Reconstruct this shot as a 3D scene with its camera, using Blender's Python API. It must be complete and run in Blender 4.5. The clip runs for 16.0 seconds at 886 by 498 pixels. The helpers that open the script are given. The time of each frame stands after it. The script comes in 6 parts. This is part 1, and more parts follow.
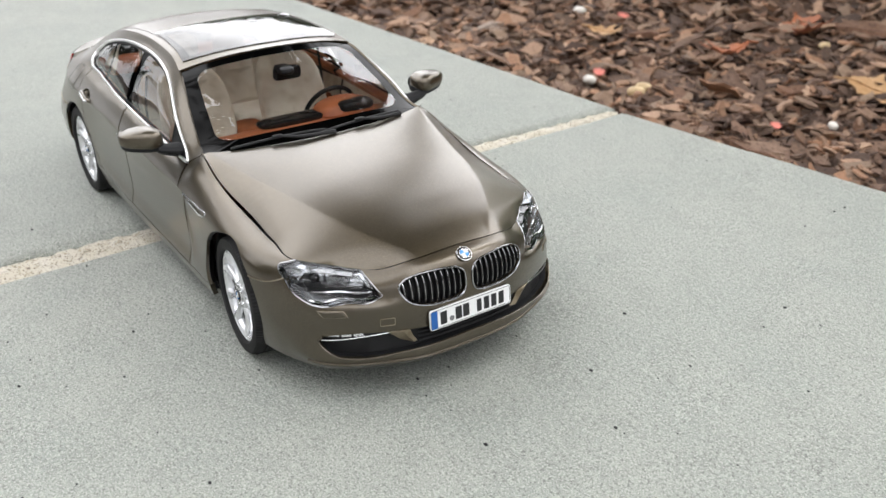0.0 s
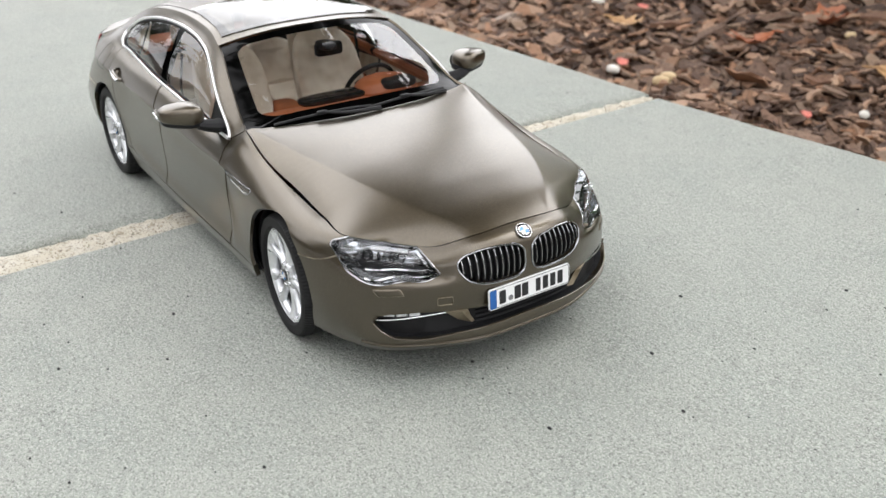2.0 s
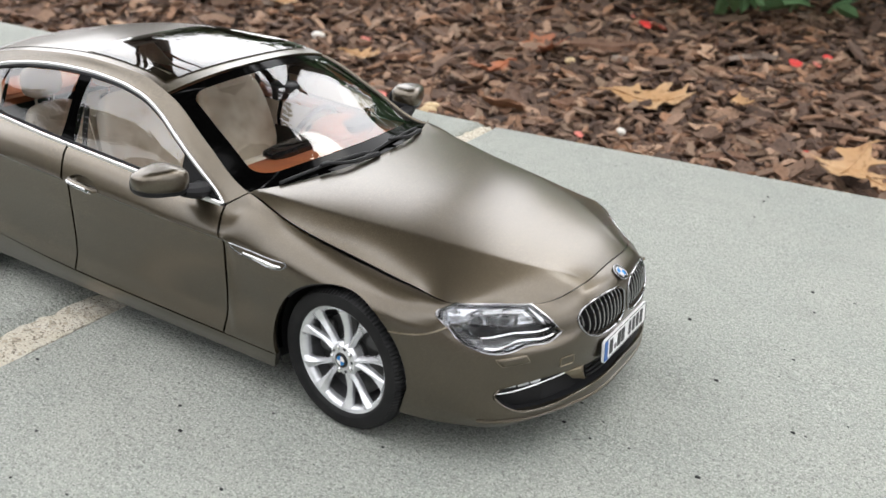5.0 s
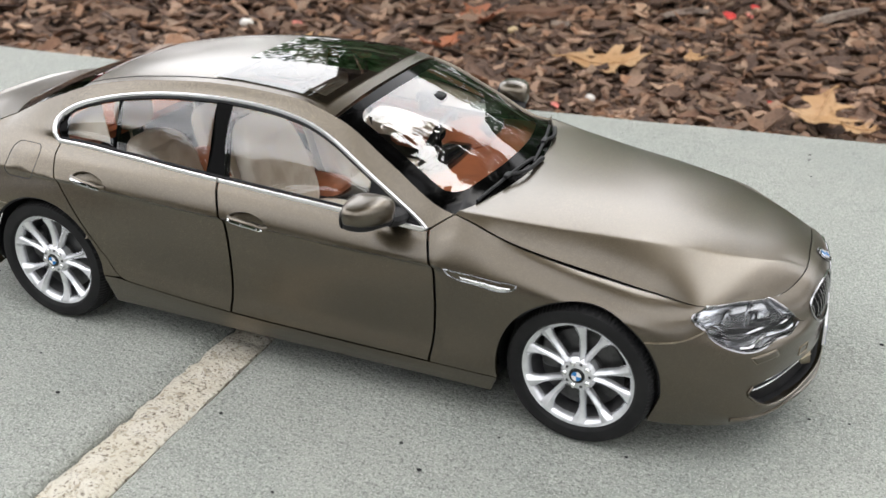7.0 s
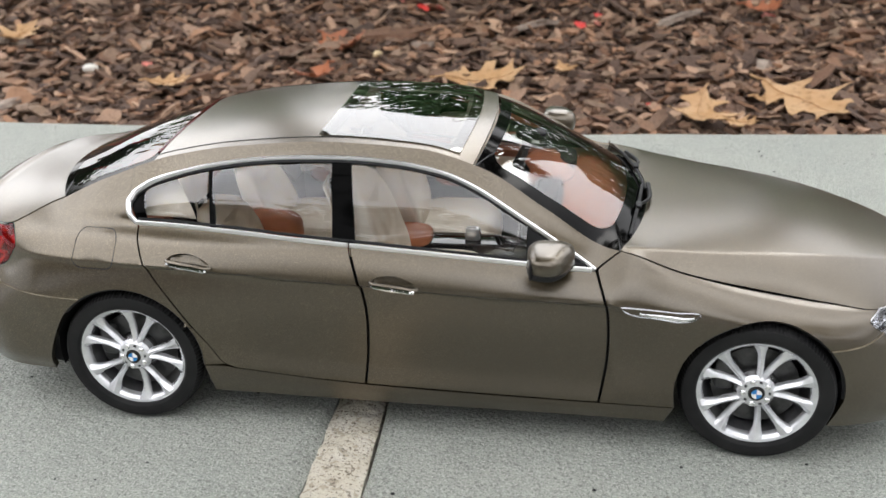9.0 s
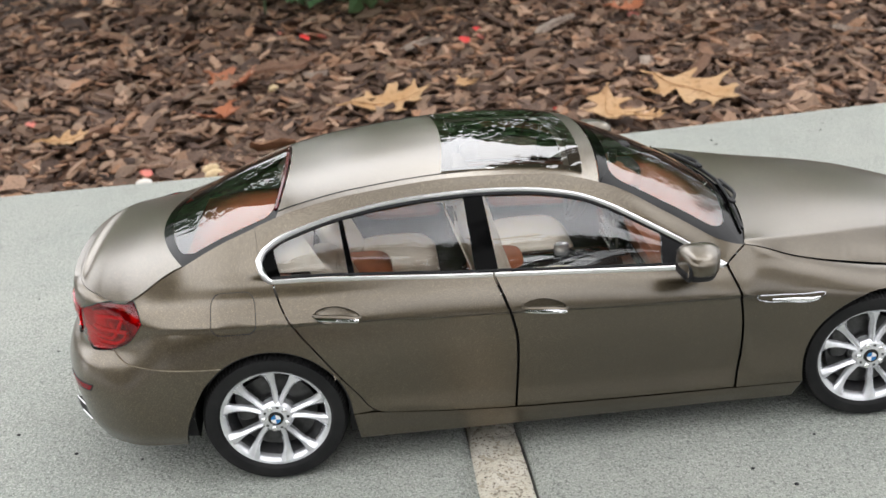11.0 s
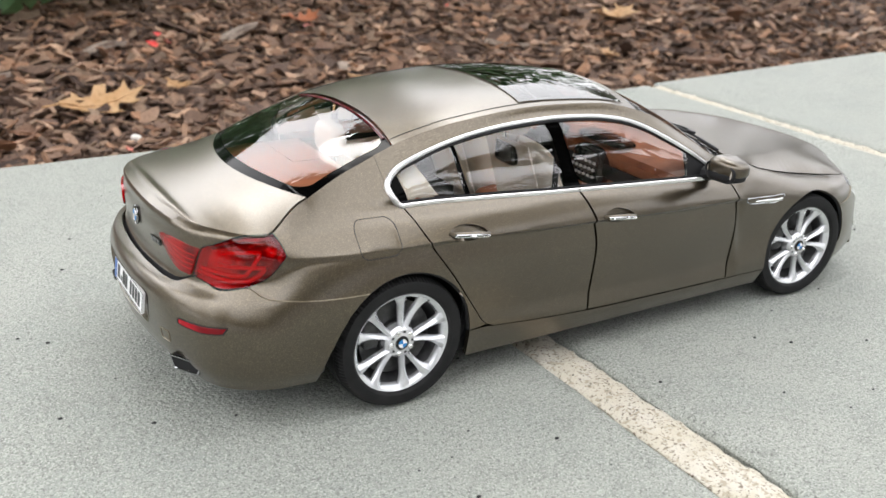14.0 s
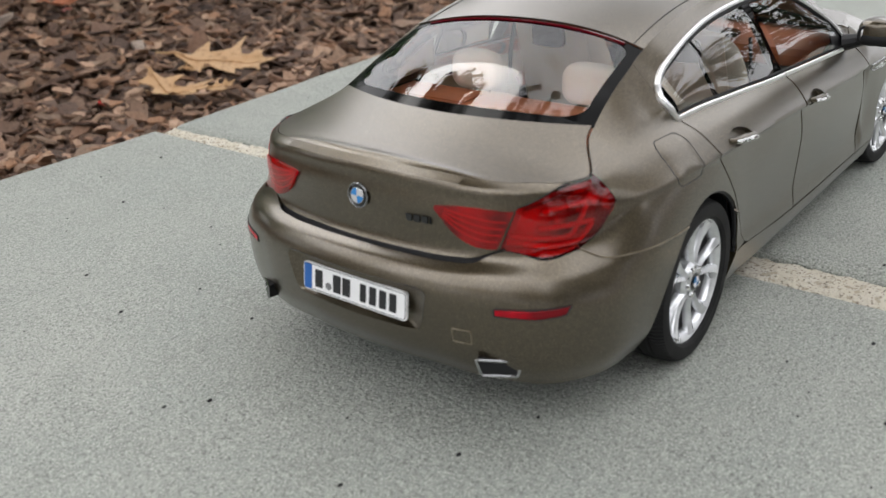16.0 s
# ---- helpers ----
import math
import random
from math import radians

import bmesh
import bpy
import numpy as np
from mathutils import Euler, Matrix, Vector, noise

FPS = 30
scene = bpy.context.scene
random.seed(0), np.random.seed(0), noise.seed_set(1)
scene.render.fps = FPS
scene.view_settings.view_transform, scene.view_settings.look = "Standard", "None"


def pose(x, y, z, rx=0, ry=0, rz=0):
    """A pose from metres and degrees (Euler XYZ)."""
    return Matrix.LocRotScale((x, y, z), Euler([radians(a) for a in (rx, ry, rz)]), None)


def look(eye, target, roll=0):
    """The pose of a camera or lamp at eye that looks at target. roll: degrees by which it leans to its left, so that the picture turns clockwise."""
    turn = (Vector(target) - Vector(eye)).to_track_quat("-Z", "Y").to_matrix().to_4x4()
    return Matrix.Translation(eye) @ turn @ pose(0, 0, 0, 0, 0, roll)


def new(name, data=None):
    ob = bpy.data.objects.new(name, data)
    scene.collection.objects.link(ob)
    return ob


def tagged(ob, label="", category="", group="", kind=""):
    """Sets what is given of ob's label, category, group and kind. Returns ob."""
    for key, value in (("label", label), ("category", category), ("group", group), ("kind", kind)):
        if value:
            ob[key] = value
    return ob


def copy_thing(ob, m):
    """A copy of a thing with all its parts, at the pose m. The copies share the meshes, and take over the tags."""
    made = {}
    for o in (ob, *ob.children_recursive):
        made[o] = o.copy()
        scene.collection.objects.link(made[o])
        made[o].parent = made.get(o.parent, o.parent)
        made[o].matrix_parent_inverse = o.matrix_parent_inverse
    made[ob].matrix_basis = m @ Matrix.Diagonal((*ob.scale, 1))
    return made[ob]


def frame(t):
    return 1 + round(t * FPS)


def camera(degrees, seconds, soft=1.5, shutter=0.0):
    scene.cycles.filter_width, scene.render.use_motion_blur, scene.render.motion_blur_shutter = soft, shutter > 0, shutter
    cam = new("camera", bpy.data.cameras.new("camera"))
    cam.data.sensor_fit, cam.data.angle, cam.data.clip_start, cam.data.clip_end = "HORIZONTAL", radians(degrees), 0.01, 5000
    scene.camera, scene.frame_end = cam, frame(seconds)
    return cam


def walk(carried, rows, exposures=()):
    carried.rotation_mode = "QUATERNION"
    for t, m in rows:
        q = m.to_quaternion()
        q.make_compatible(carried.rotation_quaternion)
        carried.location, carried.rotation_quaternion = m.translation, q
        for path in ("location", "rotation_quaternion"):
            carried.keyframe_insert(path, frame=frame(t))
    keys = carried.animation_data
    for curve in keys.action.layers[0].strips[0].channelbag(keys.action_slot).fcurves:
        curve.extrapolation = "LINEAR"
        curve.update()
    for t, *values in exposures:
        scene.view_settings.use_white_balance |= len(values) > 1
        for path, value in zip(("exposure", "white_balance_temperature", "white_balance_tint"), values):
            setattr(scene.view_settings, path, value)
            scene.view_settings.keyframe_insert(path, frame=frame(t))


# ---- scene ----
cam = camera(50.67, 16.0)
# seconds, eye x y z (metres), yaw, pitch, roll (degrees)
PATH = [
    (0.0, 0.33127, -0.14051, 0.16220, 55.988, -26.421, -0.898),
    (0.5, 0.32635, -0.14571, 0.16391, 56.458, -26.560, -1.297),
    (1.0, 0.32333, -0.15023, 0.16066, 57.361, -26.531, -1.485),
    (1.5, 0.32109, -0.14602, 0.15442, 57.155, -26.476, -1.357),
    (2.0, 0.31675, -0.15009, 0.15189, 56.074, -26.420, -0.871),
    (2.5, 0.30897, -0.15449, 0.14666, 53.288, -25.481, 0.617),
    (3.0, 0.29089, -0.16926, 0.15472, 46.793, -24.019, 1.682),
    (3.2, 0.28318, -0.17914, 0.15137, 44.613, -24.044, 1.570),
    (5.3, 0.19069, -0.21714, 0.14234, 29.821, -23.610, 3.154),
    (5.5, 0.17790, -0.22089, 0.14610, 29.115, -23.454, 3.159),
    (6.0, 0.15255, -0.22778, 0.14797, 26.417, -24.106, 2.249),
    (6.5, 0.13490, -0.23500, 0.15077, 24.899, -24.901, 1.130),
    (7.0, 0.12476, -0.24393, 0.14833, 22.045, -25.754, 0.511),
    (7.5, 0.10271, -0.25854, 0.14973, 18.332, -25.665, -0.088),
    (8.0, 0.08132, -0.27051, 0.14914, 15.357, -24.666, -0.581),
    (8.5, 0.05192, -0.25077, 0.15083, 12.906, -25.220, -1.419),
    (9.0, 0.03109, -0.25761, 0.15209, 7.697, -24.730, -0.637),
    (9.5, 0.00477, -0.25514, 0.15478, 5.582, -24.148, -0.213),
    (9.7, -0.00375, -0.25894, 0.15093, 4.752, -24.834, -0.126),
    (11.8, -0.08544, -0.27063, 0.16485, -12.877, -23.731, -3.144),
    (12.0, -0.09835, -0.27428, 0.15812, -16.306, -23.781, -1.119),
    (12.5, -0.12845, -0.26072, 0.15040, -19.326, -23.252, 1.188),
    (13.0, -0.14247, -0.24761, 0.14181, -23.558, -23.833, 2.916),
    (13.5, -0.16973, -0.24798, 0.13786, -29.281, -22.516, 3.183),
    (14.0, -0.19672, -0.24623, 0.14033, -32.800, -22.263, 2.970),
    (14.5, -0.21701, -0.22753, 0.14246, -33.088, -22.288, 2.114),
    (15.0, -0.22893, -0.19599, 0.13593, -41.815, -23.075, 1.407),
    (15.5, -0.25702, -0.15436, 0.11939, -47.646, -23.797, -0.060),
    (16.0, -0.26858, -0.12413, 0.11569, -51.876, -24.128, -2.102),
]


def aim(x, y, z, yaw, pitch, roll):
    """A camera pose from its eye, yaw (to the left from +y), pitch (up) and roll."""
    return pose(x, y, z) @ pose(0, 0, 0, 0, 0, yaw) @ pose(0, 0, 0, 90 + pitch) @ pose(0, 0, 0, 0, 0, roll)


cam.data.dof.use_dof = True
cam.data.dof.focus_distance = 0.28
cam.data.dof.aperture_fstop = cam.data.lens / 1000 / 0.0013
walk(cam, [(t, aim(*row)) for t, *row in PATH], [(0.0, -0.74), (3.0, -0.74), (5.5, -0.72), (7.0, -0.78), (9.5, -0.78), (12.5, -0.63), (15.0, -0.57), (16.0, -1.14)])

# ---- world, sun ----
world = bpy.data.worlds.new("sky")
scene.world = world
world.use_nodes = True
wn = world.node_tree.nodes
wl = world.node_tree.links
wn.clear()
w_out = wn.new("ShaderNodeOutputWorld")
w_bg = wn.new("ShaderNodeBackground")
w_sky = wn.new("ShaderNodeTexSky")
w_sky.sky_type = "NISHITA"
w_sky.sun_disc = False
w_sky.sun_elevation, w_sky.sun_rotation = radians(27), radians(308)
w_grey = wn.new("ShaderNodeHueSaturation")
w_grey.inputs["Saturation"].default_value = 0.35
w_grey.inputs["Value"].default_value = 1.0
w_noise = wn.new("ShaderNodeTexNoise")
w_noise.inputs["Scale"].default_value = 1.6
w_noise.inputs["Detail"].default_value = 6.0
w_ramp = wn.new("ShaderNodeValToRGB")
w_ramp.color_ramp.elements[0].position, w_ramp.color_ramp.elements[1].position = 0.22, 0.52
w_mix = wn.new("ShaderNodeMixRGB")
w_mix.inputs[2].default_value = (55.3, 55.3, 56.8, 1)
w_co = wn.new("ShaderNodeTexCoord")
wl.new(w_co.outputs["Generated"], w_noise.inputs["Vector"])
wl.new(w_noise.outputs["Fac"], w_ramp.inputs["Fac"])
wl.new(w_ramp.outputs["Color"], w_mix.inputs[0])
wl.new(w_sky.outputs["Color"], w_grey.inputs["Color"])
wl.new(w_grey.outputs["Color"], w_mix.inputs[1])
# an overcast sky is about three times as bright overhead as at the horizon
w_sep = wn.new("ShaderNodeSeparateXYZ")
w_grad = wn.new("ShaderNodeMapRange")
w_grad.inputs["From Min"].default_value, w_grad.inputs["From Max"].default_value = 0.0, 1.0
w_grad.inputs["To Min"].default_value, w_grad.inputs["To Max"].default_value = 0.55, 1.10
w_mul = wn.new("ShaderNodeMixRGB")
w_mul.blend_type, w_mul.inputs[0].default_value = "MULTIPLY", 1.0
wl.new(w_co.outputs["Generated"], w_sep.inputs["Vector"])
wl.new(w_sep.outputs["Z"], w_grad.inputs["Value"])
wl.new(w_mix.outputs["Color"], w_mul.inputs[1])
wl.new(w_grad.outputs["Result"], w_mul.inputs[2])
# brighter cloud round the veiled sun
w_dot = wn.new("ShaderNodeVectorMath")
w_dot.operation = "DOT_PRODUCT"
w_dot.inputs[1].default_value = (-0.58, 0.76, 0.29)
w_glow = wn.new("ShaderNodeMapRange")
w_glow.interpolation_type = "SMOOTHSTEP"
w_glow.inputs["From Min"].default_value, w_glow.inputs["From Max"].default_value = 0.25, 0.95
w_glow.inputs["To Min"].default_value, w_glow.inputs["To Max"].default_value = 0.92, 1.45
w_mul2 = wn.new("ShaderNodeMixRGB")
w_mul2.blend_type, w_mul2.inputs[0].default_value = "MULTIPLY", 1.0
wl.new(w_co.outputs["Generated"], w_dot.inputs[0])
wl.new(w_dot.outputs["Value"], w_glow.inputs["Value"])
wl.new(w_mul.outputs["Color"], w_mul2.inputs[1])
wl.new(w_glow.outputs["Result"], w_mul2.inputs[2])
wl.new(w_mul2.outputs["Color"], w_bg.inputs["Color"])
w_bg.inputs["Strength"].default_value = 0.110
wl.new(w_bg.outputs["Background"], w_out.inputs["Surface"])

sun = new("sun", bpy.data.lights.new("sun", "SUN"))
sun.data.energy, sun.data.angle, sun.data.color = 1.8, radians(28), (1.0, 0.97, 0.92)
sun.matrix_world = look((1.0, 2.5, 3.2), (0, 0, 0))

# ---- materials ----


def material(name, color, rough=0.5, metal=0.0, vary=(), grain=None, bump=(), coat=0.0, spec=0.5, coat_rough=0.05):
    """A principled material. vary: (scale, amount, colour) layers mixed in by noise; bump: (scale, height in metres)
    layers; grain: random shade per object."""
    m = bpy.data.materials.new(name)
    m.use_nodes = True
    n, l = m.node_tree.nodes, m.node_tree.links
    b = n["Principled BSDF"]
    b.inputs["Base Color"].default_value = (*color, 1)
    b.inputs["Roughness"].default_value = rough
    b.inputs["Metallic"].default_value = metal
    b.inputs["Specular IOR Level"].default_value = spec
    b.inputs["Coat Weight"].default_value = coat
    b.inputs["Coat Roughness"].default_value = coat_rough
    co = n.new("ShaderNodeTexCoord")
    last = None
    for scale, low, high, other in vary:
        t = n.new("ShaderNodeTexNoise")
        t.inputs["Scale"].default_value = scale
        t.inputs["Detail"].default_value = 5
        l.new(co.outputs["Object"], t.inputs["Vector"])
        r = n.new("ShaderNodeMapRange")
        r.inputs["From Min"].default_value, r.inputs["From Max"].default_value = low, high
        l.new(t.outputs["Fac"], r.inputs["Value"])
        x = n.new("ShaderNodeMixRGB")
        x.inputs[1].default_value = (*color, 1)
        if last:
            l.new(last, x.inputs[1])
        x.inputs[2].default_value = (*other, 1)
        l.new(r.outputs["Result"], x.inputs[0])
        last = x.outputs["Color"]
    if grain:
        info = n.new("ShaderNodeNewGeometry")
        r = n.new("ShaderNodeValToRGB")
        for k in range(len(grain) - 2):
            r.color_ramp.elements.new((k + 1) / (len(grain) - 1))
        for e, c in zip(r.color_ramp.elements, grain):
            e.color = (*c, 1)
        r.color_ramp.elements[-1].position = 1.0
        l.new(info.outputs["Random Per Island"], r.inputs["Fac"])
        x = n.new("ShaderNodeMixRGB")
        x.blend_type = "MULTIPLY"
        x.inputs[0].default_value = 1.0
        x.inputs[1].default_value = (*color, 1)
        if last:
            l.new(last, x.inputs[1])
        l.new(r.outputs["Color"], x.inputs[2])
        last = x.outputs["Color"]
    if last:
        l.new(last, b.inputs["Base Color"])
    normal = None
    for scale, height in bump:
        t = n.new("ShaderNodeTexNoise")
        t.inputs["Scale"].default_value = scale
        t.inputs["Detail"].default_value = 6
        l.new(co.outputs["Object"], t.inputs["Vector"])
        u = n.new("ShaderNodeBump")
        u.inputs["Strength"].default_value = 1.0
        u.inputs["Distance"].default_value = height
        l.new(t.outputs["Fac"], u.inputs["Height"])
        if normal:
            l.new(normal, u.inputs["Normal"])
        normal = u.outputs["Normal"]
    if normal:
        l.new(normal, b.inputs["Normal"])
    return m


def glass(name, color, rough=0.0, ior=1.45, alpha=0.25):
    """Thin tinted glass: clear through, with a mirror gloss that grows at a slant."""
    m = bpy.data.materials.new(name)
    m.use_nodes = True
    n, l = m.node_tree.nodes, m.node_tree.links
    n.clear()
    out = n.new("ShaderNodeOutputMaterial")
    clear = n.new("ShaderNodeBsdfTransparent")
    clear.inputs["Color"].default_value = (*color, 1)
    gloss = n.new("ShaderNodeBsdfGlossy")
    gloss.inputs["Roughness"].default_value = rough
    gloss.inputs["Color"].default_value = (1, 1, 1, 1)
    fr = n.new("ShaderNodeFresnel")
    fr.inputs["IOR"].default_value = ior
    mix = n.new("ShaderNodeMixShader")
    l.new(fr.outputs["Fac"], mix.inputs["Fac"])
    l.new(clear.outputs["BSDF"], mix.inputs[1])
    l.new(gloss.outputs["BSDF"], mix.inputs[2])
    l.new(mix.outputs["Shader"], out.inputs["Surface"])
    return m


M_PAINT = material("bronze_paint", (0.077, 0.058, 0.032), 0.37, 1.0,
                   vary=[(4800, 0.50, 0.74, (0.212, 0.165, 0.098)), (9, 0.4, 0.7, (0.065, 0.049, 0.027))], bump=[(3600, 0.000020)], coat=1.0, coat_rough=0.23)
M_PAINT.node_tree.nodes["Principled BSDF"].inputs["Coat IOR"].default_value = 1.7
# bronze paint lightened: the light that edges catch is put into its colour
M_EDGE = material("caught_light_paint", (0.30, 0.255, 0.185), 0.4, 0.8, vary=[(200, 0.4, 0.65, (0.17, 0.135, 0.088))])
M_BLACK = material("gloss_black", (0.005, 0.005, 0.006), 0.08, coat=0.3)
M_DARK = material("matt_black_plastic", (0.009, 0.009, 0.010), 0.55, spec=0.3, bump=[(2500, 0.00002)])
M_RUBBER = material("tyre_rubber", (0.009, 0.009, 0.0095), 0.7, spec=0.25, vary=[(120, 0.4, 0.7, (0.017, 0.017, 0.017))], bump=[(3000, 0.00002)])
M_CHROME = material("chrome", (0.85, 0.85, 0.86), 0.08, 1.0)
M_TRIM = material("satin_trim", (0.90, 0.90, 0.90), 0.34, 1.0)
M_DARKCHROME = material("dark_chrome", (0.40, 0.40, 0.41), 0.15, 1.0)
M_RIM = material("silver_rim_paint", (0.80, 0.81, 0.83), 0.26, 0.7, vary=[(900, 0.4, 0.7, (0.72, 0.73, 0.75))])
# dark copy of the silver rim: shade behind the spokes is put into the colour
M_BARREL = material("wheel_barrel", (0.10, 0.10, 0.105), 0.5, 0.5, vary=[(300, 0.4, 0.6, (0.07, 0.07, 0.072))])
M_STEEL = material("brake_steel", (0.09, 0.09, 0.09), 0.4, 0.8, vary=[(400, 0.4, 0.6, (0.06, 0.06, 0.06))])
M_GLASS = glass("window_glass", (0.97, 0.98, 0.975), 0.0, 1.9)
M_REARGLASS = glass("rear_window_glass", (0.95, 0.96, 0.95), 0.0, 1.6)
M_SIDEGLASS = glass("side_window_glass", (0.97, 0.98, 0.975), 0.0, 1.9)
M_LENS = glass("lamp_lens", (0.93, 0.94, 0.95), 0.0, 1.45)
M_REDLENS = material("red_lamp_plastic", (0.42, 0.002, 0.012), 0.06, spec=0.28, vary=[(130, 0.42, 0.60, (0.15, 0.001, 0.005))])
M_REDBACK = material("red_reflector", (0.68, 0.004, 0.026), 0.20, 0.1, vary=[(38, 0.47, 0.60, (0.20, 0.001, 0.008)), (420, 0.52, 0.68, (0.66, 0.01, 0.04))], bump=[(420, 0.0004)])
M_REDGLASS = glass("red_lamp_lens", (0.93, 0.020, 0.060), 0.0, 1.5)
M_REDDARK = material("dark_red_lamp_plastic", (0.07, 0.002, 0.005), 0.08, spec=0.3)
M_BEIGE = material("cream_leather", (0.88, 0.81, 0.70), 0.55, vary=[(180, 0.4, 0.7, (0.68, 0.59, 0.47))], bump=[(2500, 0.00003)])
M_BEIGEDULL = material("dull_cream_leather", (0.66, 0.58, 0.47), 0.6, vary=[(180, 0.4, 0.7, (0.56, 0.48, 0.38))], bump=[(2500, 0.00003)])
M_TAN = material("terracotta_leather", (0.46, 0.15, 0.06), 0.5, vary=[(180, 0.4, 0.7, (0.34, 0.11, 0.05))], bump=[(2500, 0.00003)])
M_WHITE = material("white_plate", (0.80, 0.80, 0.80), 0.35)
M_BLUE = material("blue_print", (0.01, 0.10, 0.36), 0.35)
M_INK = material("black_print", (0.01, 0.01, 0.012), 0.4)
M_GREY = material("grey_plastic", (0.16, 0.16, 0.165), 0.45)

M_SLAB = material("bluestone", (0.285, 0.303, 0.270), 0.70,
                  vary=[(5, 0.42, 0.68, (0.325, 0.336, 0.300)), (22, 0.45, 0.7, (0.250, 0.274, 0.248)), (70, 0.50, 0.72, (0.245, 0.260, 0.232)),
                        (520, 0.50, 0.64, (0.350, 0.365, 0.328)), (950, 0.53, 0.64, (0.165, 0.174, 0.156)), (1700, 0.52, 0.62, (0.43, 0.445, 0.40)), (2300, 0.57, 0.64, (0.12, 0.125, 0.112))],
                  bump=[(60, 0.0008), (300, 0.0006), (700, 0.0006), (1300, 0.0004)])
M_MORTAR = material("sand_mortar", (0.544, 0.504, 0.408), 0.9,
                    vary=[(120, 0.45, 0.65, (0.592, 0.560, 0.480)), (500, 0.54, 0.64, (0.384, 0.336, 0.256)), (1100, 0.56, 0.66, (0.160, 0.128, 0.096))],
                    bump=[(300, 0.0012), (900, 0.0006)])
M_SOIL = material("dark_soil", (0.045, 0.03, 0.022), 0.95, vary=[(30, 0.4, 0.7, (0.075, 0.05, 0.036))], bump=[(90, 0.006)])
M_BARK = material("bark_chips", (0.185, 0.134, 0.104), 0.85, vary=[(70, 0.42, 0.66, (0.165, 0.112, 0.084)), (420, 0.5, 0.66, (0.095, 0.066, 0.048))],
                  grain=[(0.22, 0.18, 0.17), (0.80, 0.70, 0.64), (0.36, 0.29, 0.27), (1.3, 1.15, 1.04), (0.50, 0.43, 0.41), (1.15, 0.82, 0.60), (0.95, 0.87, 0.84), (0.38, 0.30, 0.27), (1.85, 1.62, 1.38)],
                  bump=[(260, 0.0012)])
M_LITTER = material("leaf_flakes", (0.29, 0.21, 0.155), 0.8, vary=[(90, 0.42, 0.66, (0.30, 0.21, 0.15)), (420, 0.5, 0.66, (0.20, 0.14, 0.10))],
                    grain=[(0.30, 0.25, 0.23), (0.95, 0.90, 0.84), (0.55, 0.45, 0.40), (1.5, 1.35, 1.25), (0.75, 0.60, 0.50), (1.25, 0.95, 0.75), (0.40, 0.33, 0.30), (1.9, 1.75, 1.6)], bump=[(260, 0.0008)])
M_LEAF = material("dry_oak_leaf", (0.44, 0.255, 0.115), 0.6, vary=[(40, 0.4, 0.65, (0.50, 0.32, 0.17)), (240, 0.55, 0.7, (0.30, 0.16, 0.065))], bump=[(200, 0.0006)])
M_RUST = material("rust_leaf", (0.36, 0.12, 0.05), 0.6, vary=[(40, 0.4, 0.65, (0.28, 0.10, 0.05))], bump=[(200, 0.0006)])
M_RED = material("red_petal", (0.62, 0.035, 0.03), 0.5, vary=[(90, 0.4, 0.65, (0.7, 0.09, 0.07))])
M_PINK = material("pink_petal", (0.66, 0.22, 0.17), 0.5, vary=[(90, 0.4, 0.65, (0.6, 0.15, 0.12))])
M_GREEN = material("green_leaf", (0.11, 0.22, 0.09), 0.5, vary=[(60, 0.4, 0.65, (0.16, 0.29, 0.13))])
M_TREE = material("tree_foliage", (0.04, 0.065, 0.026), 0.6, grain=[(0.6, 0.6, 0.6), (1.0, 1.0, 1.0), (1.5, 1.35, 1.0)])
M_TRUNK = material("tree_bark", (0.12, 0.09, 0.07), 0.9, vary=[(12, 0.4, 0.7, (0.07, 0.055, 0.045))], bump=[(30, 0.01)])
M_LAMPTUB = material("lamp_housing", (0.60, 0.61, 0.63), 0.14, 0.9, vary=[(95, 0.46, 0.52, (0.02, 0.02, 0.022))])
M_LED = material("pale_lamp_plastic", (0.75, 0.75, 0.76), 0.25, coat=0.3)
M_REDGLOW = material("bright_red_lamp_plastic", (0.70, 0.005, 0.026), 0.12, coat=0.6)
M_CARPET = material("dark_carpet", (0.05, 0.042, 0.038), 0.95, bump=[(1500, 0.0002)])
M_BARKPALE = material("grey_bark", (0.36, 0.29, 0.235), 0.85, vary=[(90, 0.42, 0.66, (0.24, 0.185, 0.15)), (500, 0.5, 0.66, (0.15, 0.11, 0.09))], bump=[(260, 0.0012)])
M_PALE = material("white_pebble", (0.72, 0.69, 0.64), 0.6, vary=[(200, 0.4, 0.7, (0.6, 0.56, 0.5))])
M_OCHRE = material("ochre_pebble", (0.62, 0.48, 0.28), 0.6, vary=[(200, 0.4, 0.7, (0.5, 0.36, 0.2))])


M_ROOFGLASS = glass("dark_roof_glass", (0.34, 0.35, 0.33), 0.01, 2.0)
M_PRINT = material("black_glass_border", (0.001, 0.001, 0.001), 0.08, spec=0.08)
M_PILLAR = material("pillar_black", (0.001, 0.001, 0.001), 0.06, spec=0.04)

# ---- mesh helpers ----
SC = 1 / 18.0  # the car is a 1:18 scale model; its shape below is given in metres of the full-size car


RIDE = [0.016]  # the model's body rides a little high on its wheels


def leaned(v):
    x, y, z = [float(c) for c in v]
    return x, y - .6 * RIDE[0], z + RIDE[0]


